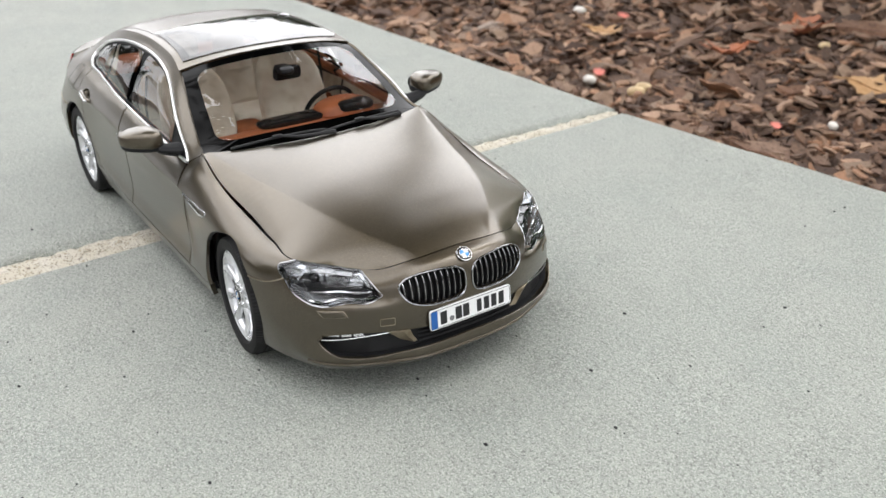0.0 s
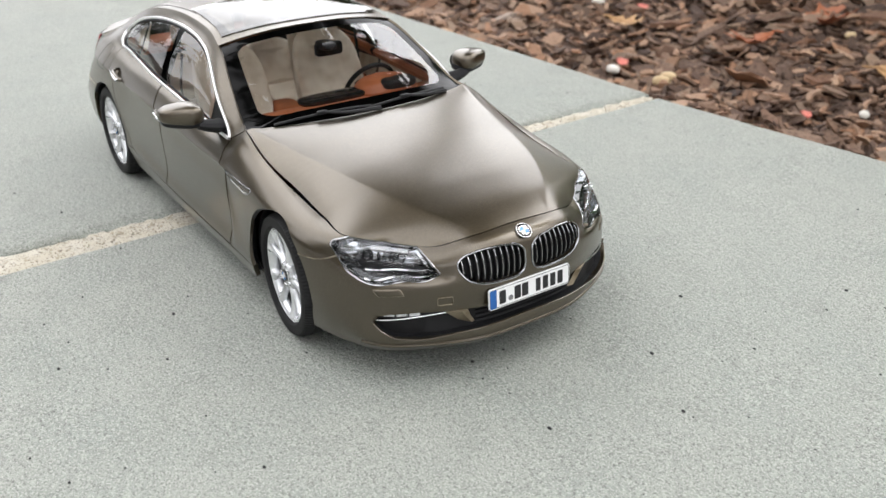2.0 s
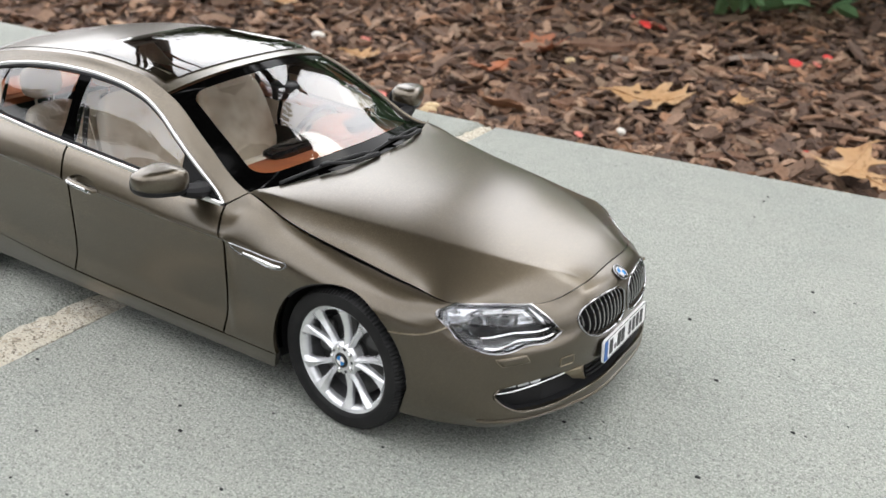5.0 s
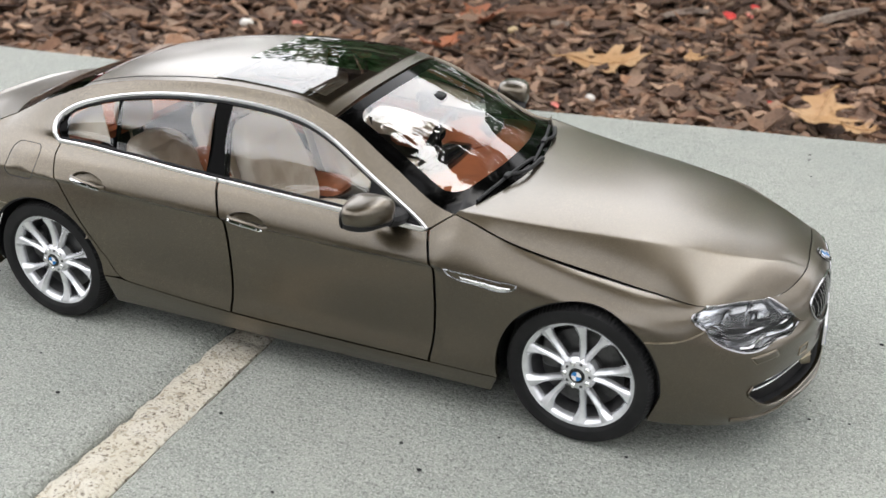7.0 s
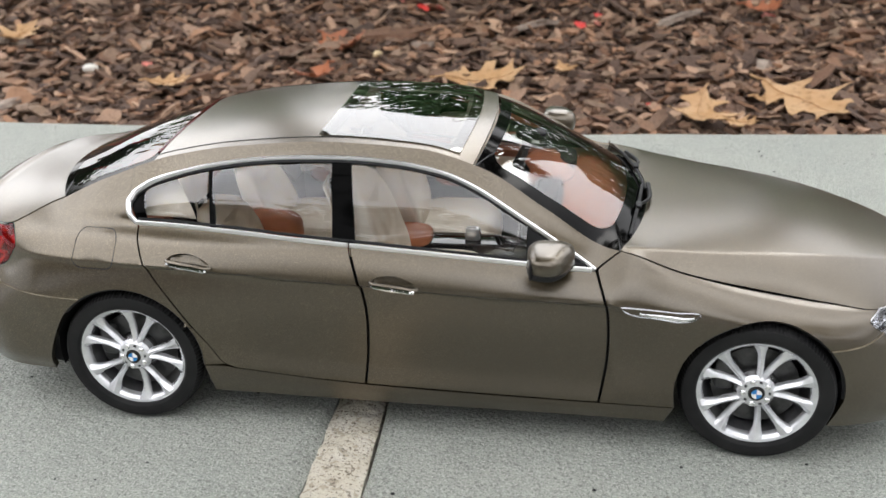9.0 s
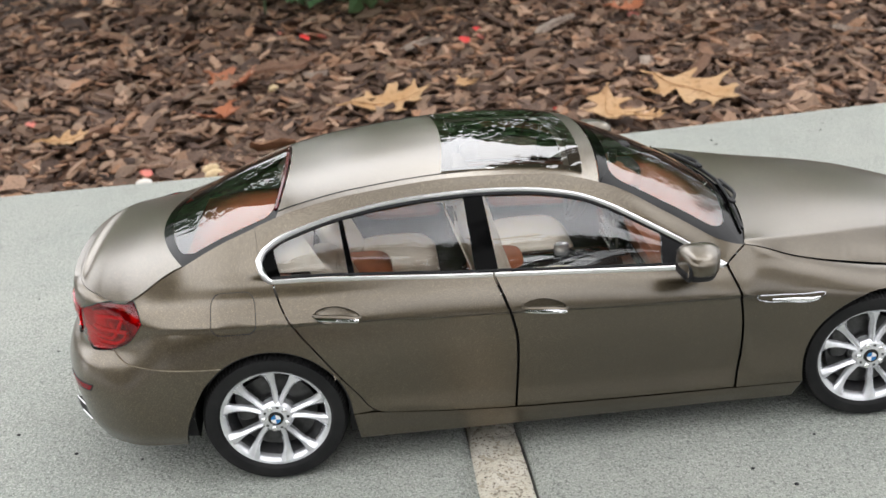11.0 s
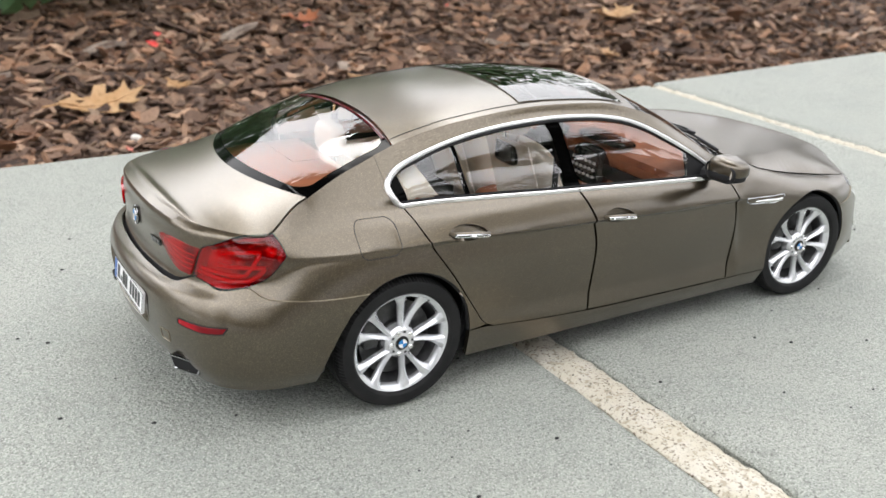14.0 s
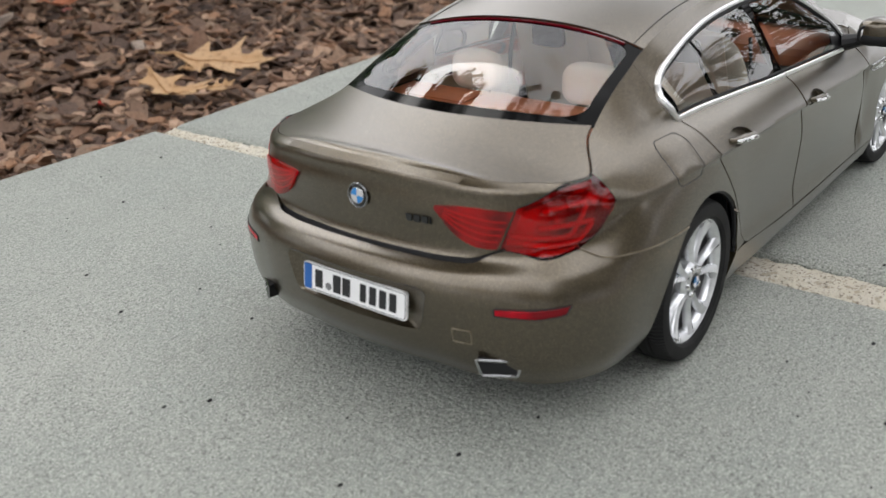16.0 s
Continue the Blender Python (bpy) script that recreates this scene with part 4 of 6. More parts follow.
def side_glass(name, *a, label="clear side window"):
    b0, b1, t0, t1 = a
    low, high = lay(belt(b0, b1, 40), .014), lay(upper(t0, t1, 40), .014)
    low[:, 1], high[:, 1] = [np.polyval(np.polyfit(c[:, 0], c[:, 1], 3), c[:, 0]) for c in (low, high)]
    v = np.linspace(0, 1, 16)[None, :, None]
    pane = low[:, None] * (1 - v) + high[:, None] * v + np.array([0, -.030, .011]) * np.sin(math.pi * v)
    for ob in pair(name, panel(pane, 0), M_SIDEGLASS, label):
        ob.visible_shadow = False


side_glass("side_window", .42, -.36, .42, -.405)
side_glass("side_window", -.47, -1.03, -.495, -1.065)
side_glass("quarter_window", -1.06, -1.37, -1.085, -1.405)
# added black filler stands in for the dark interior at the pane's rear end
pair("quarter_blank", panel(strip(-1.37, -1.424, -1.405, -1.474, .010, 8), .004), M_PILLAR, "black corner piece behind the window")
pair("pillar_trim", panel(strip(-.36, -.47, -.405, -.495, .006, 8), .006), M_PILLAR, "gloss black door pillar trim")
pair("window_divider", panel(strip(-1.03, -1.06, -1.065, -1.085, .008, 4), .006), M_PILLAR, "slim black window divider")
pair("mirror_triangle", panel(strip(.70, .42, .70, .42, .004, 16), .006), M_DARK, "matt black corner piece")
rubber = upper(.70, -1.45, 120, .014)
pair("window_seal", tube(lay(rubber, .006), .010, 6), M_DARK)
surround = chain(dlo, dlo_end[1:])
pair("window_trim", tube(lay(surround, -.002), np.interp(np.linspace(0, 1, len(surround)), [0, .75, .88, 1], [.011, .013, .020, .013]), 8, flat=.8), M_TRIM, "polished chrome window surround")
pair("belt_trim", tube(lay(belt(.715, -.384, 60, .002), -.003), .0125, 8, flat=.7), M_TRIM, "polished chrome belt strip")
pair("belt_trim", tube(lay(belt(-.392, -1.424, 60, .002), -.003), .0125, 8, flat=.7), M_TRIM, "polished chrome belt strip")
pair("belt_seal", tube(lay(belt(.70, -1.42, 60, .016), .004), .007, 6), M_DARK)

# fuel flap
def rounded(x0, x1, z0, z1, r, n=6, lean=0.0):
    pts = []
    for cx, cz, a in ((x1 - r, z1 - r, 0), (x0 + r, z1 - r, 90), (x0 + r, z0 + r, 180), (x1 - r, z0 + r, 270)):
        pts += [(cx + r * math.cos(radians(a + 90 * k / n)), cz + r * math.sin(radians(a + 90 * k / n))) for k in range(n + 1)]
    return [(x + lean * (z - z0), z) for x, z in pts]


flap = dom2(rounded(-1.715, -1.505, .812, .966, .045))
right = part("fuel_flap_gap", *tube(lay(flap, .0004), .0022, 6, closed=True), M_DARK, car)
flap_b = dom2(rounded(-1.708, -1.512, .818, .960, .042))
part("fuel_flap", *cup(flap_b, -.0015), M_PAINT, car)

# side vent on the wing
vent = dom2([(.850, .757), (.90, .754), (1.08, .742), (1.190, .731), (1.165, .713), (1.135, .704), (1.0, .711), (.89, .721), (.865, .732)])
vent = run(np.concatenate([vent, vent[:1]]), 60)[:-1]
pair("side_vent", cup(vent, .012), M_DARK, "dark side vent")
pair("side_vent_frame", tube(lay(vent, -.001), .0045, 6, closed=True), M_DARKCHROME, "chrome vent frame")
pair("side_vent_blade", tube(lay(dom2([(.93, .728), (1.06, .718), (1.12, .712), (1.165, .722)]), -.004), [.004, .010, .010, .004], 8, flat=.6), M_CHROME, "chrome vent blade")

# door mirrors
def mirror_shape(v):
    k = (v[1] + .125) / .25
    sq = .62 + .38 * min(1, k * 1.6)
    return (v[0] * (1 if v[0] < 0 else 1.15) * sq - .03 * (1 - k), v[1], v[2] * sq + .02 * (1 - k) * (1 if v[2] > 0 else .4))


shell = blob((.535, -1.035, 1.016), (.190, .25, .128), 3.2, 32, 20, mirror_shape)
low = blob((.530, -1.028, .978), (.182, .24, .080), 3.2, 32, 14, mirror_shape)
face = prism([(.452, -1.030 + .090 * math.copysign(abs(math.cos(a)) ** .7, math.cos(a)), 1.008 + .040 * math.copysign(abs(math.sin(a)) ** .7, math.sin(a))) for a in np.linspace(0, 2 * math.pi, 40)[:-1]], (0, 0, 0), (-.006, 0, 0))
bezel = tube([(.452, -1.030 + .102 * math.copysign(abs(math.cos(a)) ** .7, math.cos(a)), 1.006 + .049 * math.copysign(abs(math.sin(a)) ** .7, math.sin(a))) for a in np.linspace(0, 2 * math.pi, 40)[:-1]], .008, 8, closed=True, up=(1, 0, 0))
arm = tube(run([(.585, -.955, .962), (.59, -.90, .945), (.58, -.845, .930), (.575, -.82, .925)], 12), np.linspace(.030, .045, 12), 10, flat=1.3)
for ob, m in zip(pair("door_mirror", shell, M_PAINT, "bronze door mirror on a black arm"), (lambda *s: s, mirrored)):
    part("lower_shell", *m(*low), M_DARK, ob, "matt black lower shell")
    part("bezel", *m(*bezel), M_DARK, ob)
    part("mirror_glass", *m(*face), M_CHROME, ob, "mirror glass")
    part("arm", *m(*arm), M_DARK, ob, "matt black arm")

# kidney grilles
for m in (lambda *s: s, mirrored):
    kc = kid_d.mean(0)
    back = panel(np.array([[skin(*(kc + (o - kc) * k), d) for k, d in ((1.03, .012), (.98, .055), (.5, .06), (0, .06))] for o in np.concatenate([kid_d, kid_d[:1]])]), 0, (1, 0, 0))
    grille = part("kidney_grille", *m(*back), M_DARK, car, "black kidney grille with chrome frame and bars")
    part("frame", *m(*tube(lay(kid_d, -.003), .0050, 8, closed=True, up=(1, 0, 0))), M_DARKCHROME, grille, "chrome frame")
    for i in range(10):
        w = .054 + i * .0345
        zs = [z for a, b in zip(kid, np.roll(kid, -1, 0)) if (a[0] - w) * (b[0] - w) <= 0 for z in [a[1] + (b[1] - a[1]) * (w - a[0]) / (b[0] - a[0] + 1e-9)]]
        if len(zs) < 2:
            continue
        z0, z1 = min(zs), max(zs)
        pts = [skin(*front_dom(w, z0 + (z1 - z0) * k), d) for k, d in ((0, .018), (.15, .006), (.55, .0), (.85, .008), (1, .02))]
        pts = run(np.array(pts), 10)
        part("bar", *m(*tube(pts, .0038, 6, flat=.8, up=(1, 0, 0))), M_DARKCHROME, grille, "chrome-faced bar")
        part("fin", *m(*tube(pts - np.array([.020, 0, 0]), .016, 6, flat=.3, up=(1, 0, 0))), M_DARK, grille)

# round emblems
def emblem(center, normal, r, parent=None):
    """A round badge: black disc with a chrome rim and blue and white quarters."""
    nrm = Vector(normal).normalized()
    turn = nrm.to_track_quat("Z", "Y").to_matrix()

    def at(pts):
        return [tuple(Vector(center) + turn @ Vector(p)) for p in pts]
    n = 40
    rim = [(r * math.cos(2 * math.pi * i / n), r * math.sin(2 * math.pi * i / n), 0) for i in range(n)]
    body = part("emblem", *prism(at(rim), (0, 0, 0), tuple(nrm * .010), .006), M_BLACK, car, "round badge with blue and white quarters")
    part("rim", *tube(at([(x, y, .008) for x, y, z in rim]), r * .06, 6, closed=True, up=tuple(nrm)), M_DARKCHROME, body)
    for k in range(4):
        q = [(0, 0, .0105)] + [(r * .62 * math.cos(math.pi / 2 * (k + i / 8)), r * .62 * math.sin(math.pi / 2 * (k + i / 8)), .0105) for i in range(9)]
        part("quarter", *prism(at(q), (0, 0, 0), tuple(nrm * .003)), M_ENAMEL if k % 2 else M_GREYWHITE, body)
    part("ring", *tube(at([(x * .64, y * .64, .011) for x, y, z in rim]), r * .035, 6, closed=True, up=tuple(nrm)), M_CHROME, body)


M_GREYWHITE = material("white_enamel", (0.50, 0.51, 0.52), 0.15, coat=0.4)
M_ENAMEL = material("blue_enamel", (0.03, 0.20, 0.50), 0.15, coat=0.4)
a, b = skin(0, .712), skin(0, .725)
tan = Vector(b - a)
emblem(tuple(a), tuple(Vector((0, 1, 0)).cross(tan)), .041)
emblem(tuple(skin(S_END, .855)), (-1, 0, .05), .046)

# number plates: white, with a blue end and plain dark bars
def plate(cx, cz, face, lean, label):
    """face is 1 to the front, -1 to the rear."""
    def P(u, v, d):
        return (cx + face * (d * math.cos(lean) - 0) - face * v * math.sin(lean), face * u, cz + v * math.cos(lean) + d * math.sin(lean))

    def slabbed(u0, u1, v0, v1, d0, d1, r=.008):
        o = rounded(u0, u1, v0, v1, r, 4)
        n = len(o)
        vs = [P(u, v, d0) for u, v in o] + [P(u, v, d1) for u, v in o]
        fs = [(i, (i + 1) % n, n + (i + 1) % n, n + i) for i in range(n)] + [tuple(range(n))[::-1], tuple(range(n, 2 * n))]
        return vs, fs
    body = part("number_plate", *slabbed(-.26, .26, -.056, .056, 0, .012, .014), M_WHITE, car, label, smooth=False)
    part("blue_end", *slabbed(-.256, -.216, -.051, .051, .012, .0135, .006), M_BLUE, body, smooth=False)
    part("seal", *slabbed(-.142, -.112, -.034, -.004, .012, .0135, .0149), M_GREY, body, smooth=False)
    part("border", *tube([P(u, v, .012) for u, v in rounded(-.255, .255, -.051, .051, .012, 4)], .0018, 4, closed=True, up=(1, 0, 0)), M_INK, body)
    for u, w in ((-.178, .040), (-.083, .040), (-.035, .040), (.050, .030), (.098, .034), (.147, .034), (.196, .034)):
        part("dark_bar", *slabbed(u - w / 2, u + w / 2, -.036, .036, .012, .0135, .004), M_INK, body, smooth=False)


plate(2.478, .425, 1, .06, "white number plate with a blue end and dark bars")
plate(-2.546, .492, -1, .12, "white number plate with a blue end and dark bars")

# lower intake
mo = even(mouth_d, 80)
g = np.array([[skin(s, .33 + (z - .33) * k, d) for k, d in ((1.05, .015), (1.0, .09), (.3, .10), (0, .10))] for s, z in mo])
right = panel(g, 0, (1, 0, 0))
lip_l = lay(run(np.array(mouth_d[5:]), 60), -.004)
intake = part("lower_intake", *joined(right, mirrored(*right)), M_DARK, car, "black lower air intake")
lip_l = np.concatenate([lip_l, (lip_l * np.array([1, -1, 1]))[-2::-1]])
part("intake_lip", *tube(lip_l, .0055, 8), M_PAINT, intake, "bronze lip below the intake")
keel = [skin(*front_dom(w, .222), -.002) for w in np.linspace(.80, 0, 40)]
keel += [p * np.array([1, -1, 1]) for p in keel[-2::-1]]
part("bumper_lip", *tube(keel, .0095, 8), M_PAINT, car)
for z in (.300, .322, .344, .366):
    half = [skin(*front_dom(w, z), .035) for w in np.linspace(.30, 0, 14)]
    line = half + [p * np.array([1, -1, 1]) for p in half[-2::-1]]
    part("slat", *tube(line, .006, 6, up=(0, 0, 1)), M_DARK, intake)
for m in (lambda *s: s, mirrored):
    blade = np.array([[skin(*front_dom(w, z), d) for w, z, d in row_] for row_ in
                      ([(.46, .388, .0), (.43, .362, .006), (.40, .330, .02)], [(.385, .389, -.014), (.362, .350, -.008), (.335, .312, .006)], [(.350, .388, .0), (.335, .345, .012), (.312, .305, .03)])])
    # pale colour stands in for the sky mirrored by the bronze blade
    part("divider", *m(*panel(blade, .02, (1, 0, 0))), M_EDGE, intake, "pale bronze divider blade")
    part("chrome_strip", *m(*tube([skin(*front_dom(w, .386 - .034 * (w - .40) / .355), .008) for w in np.linspace(.40, .755, 24)], .0032, 6)), M_TRIM, intake, "thin chrome strip")
    for k in range(3):
        w = .575 + k * .055
        q = [skin(*front_dom(w + a, z), .02) for a, z in ((0, .373), (.045, .371), (.045, .385), (0, .388))]
        part("lamp_cell", *m(*prism(q, (0, 0, 0), (.006, 0, 0))), M_RIM, intake, "small clear lamp cell", smooth=False)

# washer flaps and tow covers, the light on their scribed edges drawn as pale tubes
for m in (lambda *s: s, mirrored):
    o = np.array([front_dom(w, z) for w, z in ((.752, .518), (.650, .527), (.636, .494), (.735, .486))])
    part("washer_flap", *m(*cup(even(np.concatenate([o, o[:1]]), 40), -.006)), M_PAINT, car)
    part("washer_flap_edge", *m(*tube(lay(even(np.concatenate([o, o[:1]]), 40)[:-1]), .0025, 5, closed=True)), M_EDGE, car)
o = np.array([front_dom(w, z) for w, z in rounded(.425, .495, .430, .472, .006, 3)])
part("tow_cover_edge", *tube(lay(o, -.001), .0026, 5, closed=True, up=(1, 0, 0)), M_EDGE, car)
o = np.array([tail_dom(w, z) for w, z in rounded(.44, .51, .395, .45, .006, 3)])
part("tow_cover_edge", *tube(lay(o, -.001), .0026, 5, closed=True, up=(1, 0, 0)), M_EDGE, car)

# headlights
for m in (lambda *s: s, mirrored):
    dom = coons(hl_under, hl_top, hl_rear, hl_inner, 36, 14, .004)
    ins = coons(hl_under, hl_top, hl_rear, hl_inner, 36, 14, .006)
    sink = np.full((36, 14), .075)
    sink[0], sink[-1], sink[:, 0], sink[:, -1] = .008, .008, .008, .008
    sink[1:3], sink[-3:-1] = .03, .03
    tubg = np.array([[skin(*ins[i, j], sink[i, j]) for j in range(14)] for i in range(36)])
    lamp = part("headlight", *m(*panel(tubg, 0, (1, -.6, 0))), M_LAMPTUB, car, "clear headlight with twin round lamps")
    lens = part("lens", *m(*panel(lay(dom), .006, (1, -.6, 0))), M_LENS, lamp, "clear plastic lens")
    lens.visible_shadow = False
    edge = chain(hl_under, hl_inner, hl_top[::-1], hl_rear[::-1])
    part("lens_rim", *m(*tube(lay(even(edge, 120)[:-1], .003), .0042, 5, closed=True)), M_DARKCHROME, lamp)
    for u, v, r in ((.36, .52, .060), (.66, .48, .056)):
        i, j = int(u * 35), int(v * 13)
        c = skin(*dom[i, j], .075)
        nrm = np.array([.88, -.45, .10])
        nrm /= np.linalg.norm(nrm)
        turn = Vector(nrm).to_track_quat("Y", "Z").to_matrix()
        def turned(prof, c=c, turn=turn):
            v_, f_ = lathe(prof, 32)
            return [tuple(Vector(c) + turn @ Vector(p)) for p in v_], f_
        part("lamp_ring", *m(*turned([(r * .82, .0), (r * .98, .012), (r, .030), (r * .90, .034), (r * .86, .024)])), M_DARKCHROME, lamp, "dark chrome ring")
        part("reflector", *m(*turned([(r * .85, .022), (r * .7, -.005), (r * .4, -.02), (.001, -.025)])), M_CHROME, lamp, "chrome reflector bowl")
        part("projector", *m(*turned([(r * .5, -.02), (r * .5, .008), (r * .4, .022), (r * .2, .030), (.001, .032)])), M_BLACK, lamp, "dark projector lens")
    brow = [skin(*(dom[i, 11] * .75 + dom[i, 8] * .25), .030) for i in range(12, 31)]
    part("light_bar", *m(*tube(brow, .010, 6, flat=1.8)), M_LED, lamp, "pale light bar")
    for j, d, r in ((1, .008, .0055), (3, .022, .0050)):
        floor_l = [skin(*dom[i, j], d) for i in range(12, 34)]
        part("chrome_ledge", *m(*tube(floor_l, r, 6, flat=1.4)), M_CHROME, lamp, "chrome ledge")
    for k in range(3):
        p = skin(*dom[5 + 2 * k, 4 + k], .035)
        part("facet", *m(*blob(p, (.05, .05, .035), 4, 8, 6)), M_CHROME, lamp)

# tail lights
tl_bottom = run(np.array([q_low, *dom3([(-2.30, .685, .708)]), q_seam]), 30)
tl_top_l = run(np.array([q_top, *dom3([(-2.227, .685, .941)]), q_lid]), 30)
tl_tip = dom3([(-2.455, .335, .878)])[0]
in_low = run(np.array([q_seam + (.006, .004), *dom3([(-2.42, .49, .742), (-2.435, .41, .777)]), tl_tip - (0, .012)]), 30)
in_top = run(np.array([q_lid + (.010, -.012), *dom3([(-2.42, .49, .885), (-2.45, .41, .885)]), tl_tip]), 30)
for m in (lambda *s: s, mirrored):
    dom = coons(tl_bottom, tl_top_l, tl_side, even(np.array([q_seam, q_lid]), 10), 40, 24, .003)
    deep = np.full((40, 24), .045)
    deep[0], deep[-1], deep[:, 0], deep[:, -1] = .004, .004, .004, .004
    deep[1], deep[-2], deep[:, 1], deep[:, -2] = .025, .025, .025, .025
    back = np.array([[skin(*dom[i, j], deep[i, j]) for j in range(24)] for i in range(40)])
    lamp = part("tail_light", *m(*panel(back, 0, (-.7, -.7, 0))), M_REDBACK, car, "glossy red wraparound tail light")
    lens = part("lens", *m(*panel(lay(dom, -.004), .006, (-.7, -.7, 0))), M_REDGLASS, lamp, "clear red plastic lens")
    lens.visible_shadow = False
    # two hooked light guides, one within the other, and a dark ledge over them
    for lo, hi, end, r in ((4, 11, 33, .011), (7, 17, 27, .010)):
        hook = np.array([dom[i, lo] for i in range(38, 38 - end, -1)] + [dom[38 - end, k] for k in range(lo + 1, hi)] + [dom[i, hi] for i in range(38 - end, 30)])
        part("light_guide", *m(*tube(run(np.array([skin(*p, .016) for p in hook]), 70), r, 7)), M_REDGLOW, lamp, "bright red light guide")
    ledge = np.array([[skin(*dom[i, j], .010 if j > 20 else .030) for j in (19, 20, 21, 22)] for i in range(3, 37)])
    part("dark_ledge", *m(*panel(ledge, .004, (-.7, -.7, 0))), M_REDLENS, lamp)
    rim_o = chain(tl_bottom, even(np.array([q_seam, q_lid]), 8), tl_top_l[::-1], tl_side[::-1])
    part("lens_rim", *m(*tube(lay(even(rim_o, 120)[:-1], .002), .0028, 5, closed=True)), M_DARK, lamp)
    dom = coons(in_low, in_top, even(np.array([in_low[0], in_top[0]]), 8), even(np.array([in_low[-1], in_top[-1]]), 3), 30, 12)
    lamp = part("lid_tail_light", *m(*panel(lay(dom, -.003), .012, (-1, 0, 0))), M_REDLENS, car, "glossy red light on the boot lid")
    lens = part("lens", *m(*panel(lay(dom, -.012), .009, (-1, 0, 0))), M_REDGLASS, lamp, "clear red plastic lens")
    lens.visible_shadow = False
    for v in (2, 4, 6, 8):
        part("light_strip", *m(*tube([skin(*dom[i, v], -.004) for i in range(1, 26)], .0030, 6, flat=.5)), M_REDGLOW, lamp)
    o = dom3([(-2.315, .790, .562), (-2.40, .705, .556), (-2.49, .585, .553), (-2.492, .585, .526), (-2.40, .705, .521), (-2.325, .78, .532)])
    part("rear_reflector", *m(*cup(even(np.concatenate([o, o[:1]]), 50)[:-1], -.004)), M_REDLENS, car, "slim red reflector")
    part("reflector_gap", *m(*tube(lay(even(np.concatenate([o, o[:1]]), 50)[:-1]), .0038, 5, closed=True, up=(1, 0, 0))), M_DARK, car)
    # exhaust tip
    c = np.array([-2.464, -.600, .305])
    along = np.array([.10, -.13, -.012])
    along /= np.linalg.norm(along)
    upv = np.array([0, 0, 1.0])
    o = [c + along * a + upv * b for a, b in ((-.085, .034), (.080, .030), (.066, -.030), (-.062, -.030))]
    pipe = part("exhaust_tip", *m(*tube(even(np.array(o + o[:1]), 41)[:-1], .0055, 6, closed=True, up=(1, 0, 0))), M_DARKCHROME, car, "chrome four-sided exhaust tip")
    part("pipe_wall", *m(*prism(o, (0, 0, 0), (.10, .02, 0))), M_DARK, pipe)

# model badge on the boot lid: plain bars
for k, (w0, w1) in enumerate(((.215, .240), (.247, .272), (.279, .304), (.312, .318))):
    o = [skin(*tail_dom(w, z), -.003) for w, z in ((w0, .800), (w1, .800), (w1, .828), (w0, .828))]
    part("badge_bar", *prism(o, (0, 0, 0), (-.004, 0, 0)), M_BLACK, car, smooth=False)

# wipers
def on_wind(u, q, up):
    i, j = u * 39, (q + 1) / 2 * 40
    a, b = int(min(i, 38)), int(min(j, 39))
    p = wind[a, b] + (wind[a + 1, b] - wind[a, b]) * (i - a) + (wind[a, b + 1] - wind[a, b]) * (j - b)
    return p + np.array([.45, 0, .85]) * up


for q0, q1, u1 in ((-.80, -.02, .05), (-.08, .74, .045)):
    blade = np.array([on_wind(.02 + (u1 - .02) * math.sin(math.pi * k) ** .7 * .9 + .02 * k, q0 + (q1 - q0) * k, .016) for k in np.linspace(0, 1, 20)])
    wip = part("wiper", *tube(blade, .0085, 6), M_DARK, car, "black wiper")
    arm_ = run(np.array([on_wind(-.0, q1 * .9 + .06, .02), on_wind(.02, q1 * .6 + q0 * .4, .035), blade[9] + np.array([.006, 0, .012])]), 12)
    part("wiper_arm", *tube(arm_, np.linspace(.014, .008, 12), 6), M_DARK, wip)
    part("wiper_clip", *blob(blade[9] + np.array([.004, 0, .010]), (.03, .07, .02), 4, 10, 6), M_DARK, wip)

# ---- wheels ----
def spoke(a_hub, a_rim, s):
    """One arm of a V-shaped pair: narrow at the hub, with a ridge along it, flaring into the rim; outwards is -y."""
    verts, faces = [], []
    n, sec = 18, 9
    for i in range(n):
        t = i / (n - 1)
        r = .040 + .196 * t
        ang = radians(a_hub + (a_rim - a_hub) * t ** .45)
        flare = (max(0, t - .60) / .40) ** 2.0
        half = .0135 + .0035 * t + .019 * flare
        deep = .038 - .006 * t
        y = -.004 + .018 * math.sin(math.pi * t * .95) - .012 * t
        c = np.array([r * math.cos(ang), 0, r * math.sin(ang)])
        side = np.array([-math.sin(ang), 0, math.cos(ang)])
        c = c + side * s * .008 * flare
        for w, d in ((-1, .9), (-1, .42), (-.80, .22), (-.35, .02), (s * .15, -.10), (.35, .02), (.80, .22), (1, .42), (1, .9)):
            verts.append(c + side * half * w + np.array([0, y + deep * d, 0]))
    for i in range(n - 1):
        for k in range(sec):
            m_ = (k + 1) % sec
            faces.append((i * sec + k, i * sec + m_, (i + 1) * sec + m_, (i + 1) * sec + k))
    faces += [tuple(range(sec))[::-1], tuple(range((n - 1) * sec, n * sec))]
    return verts, faces


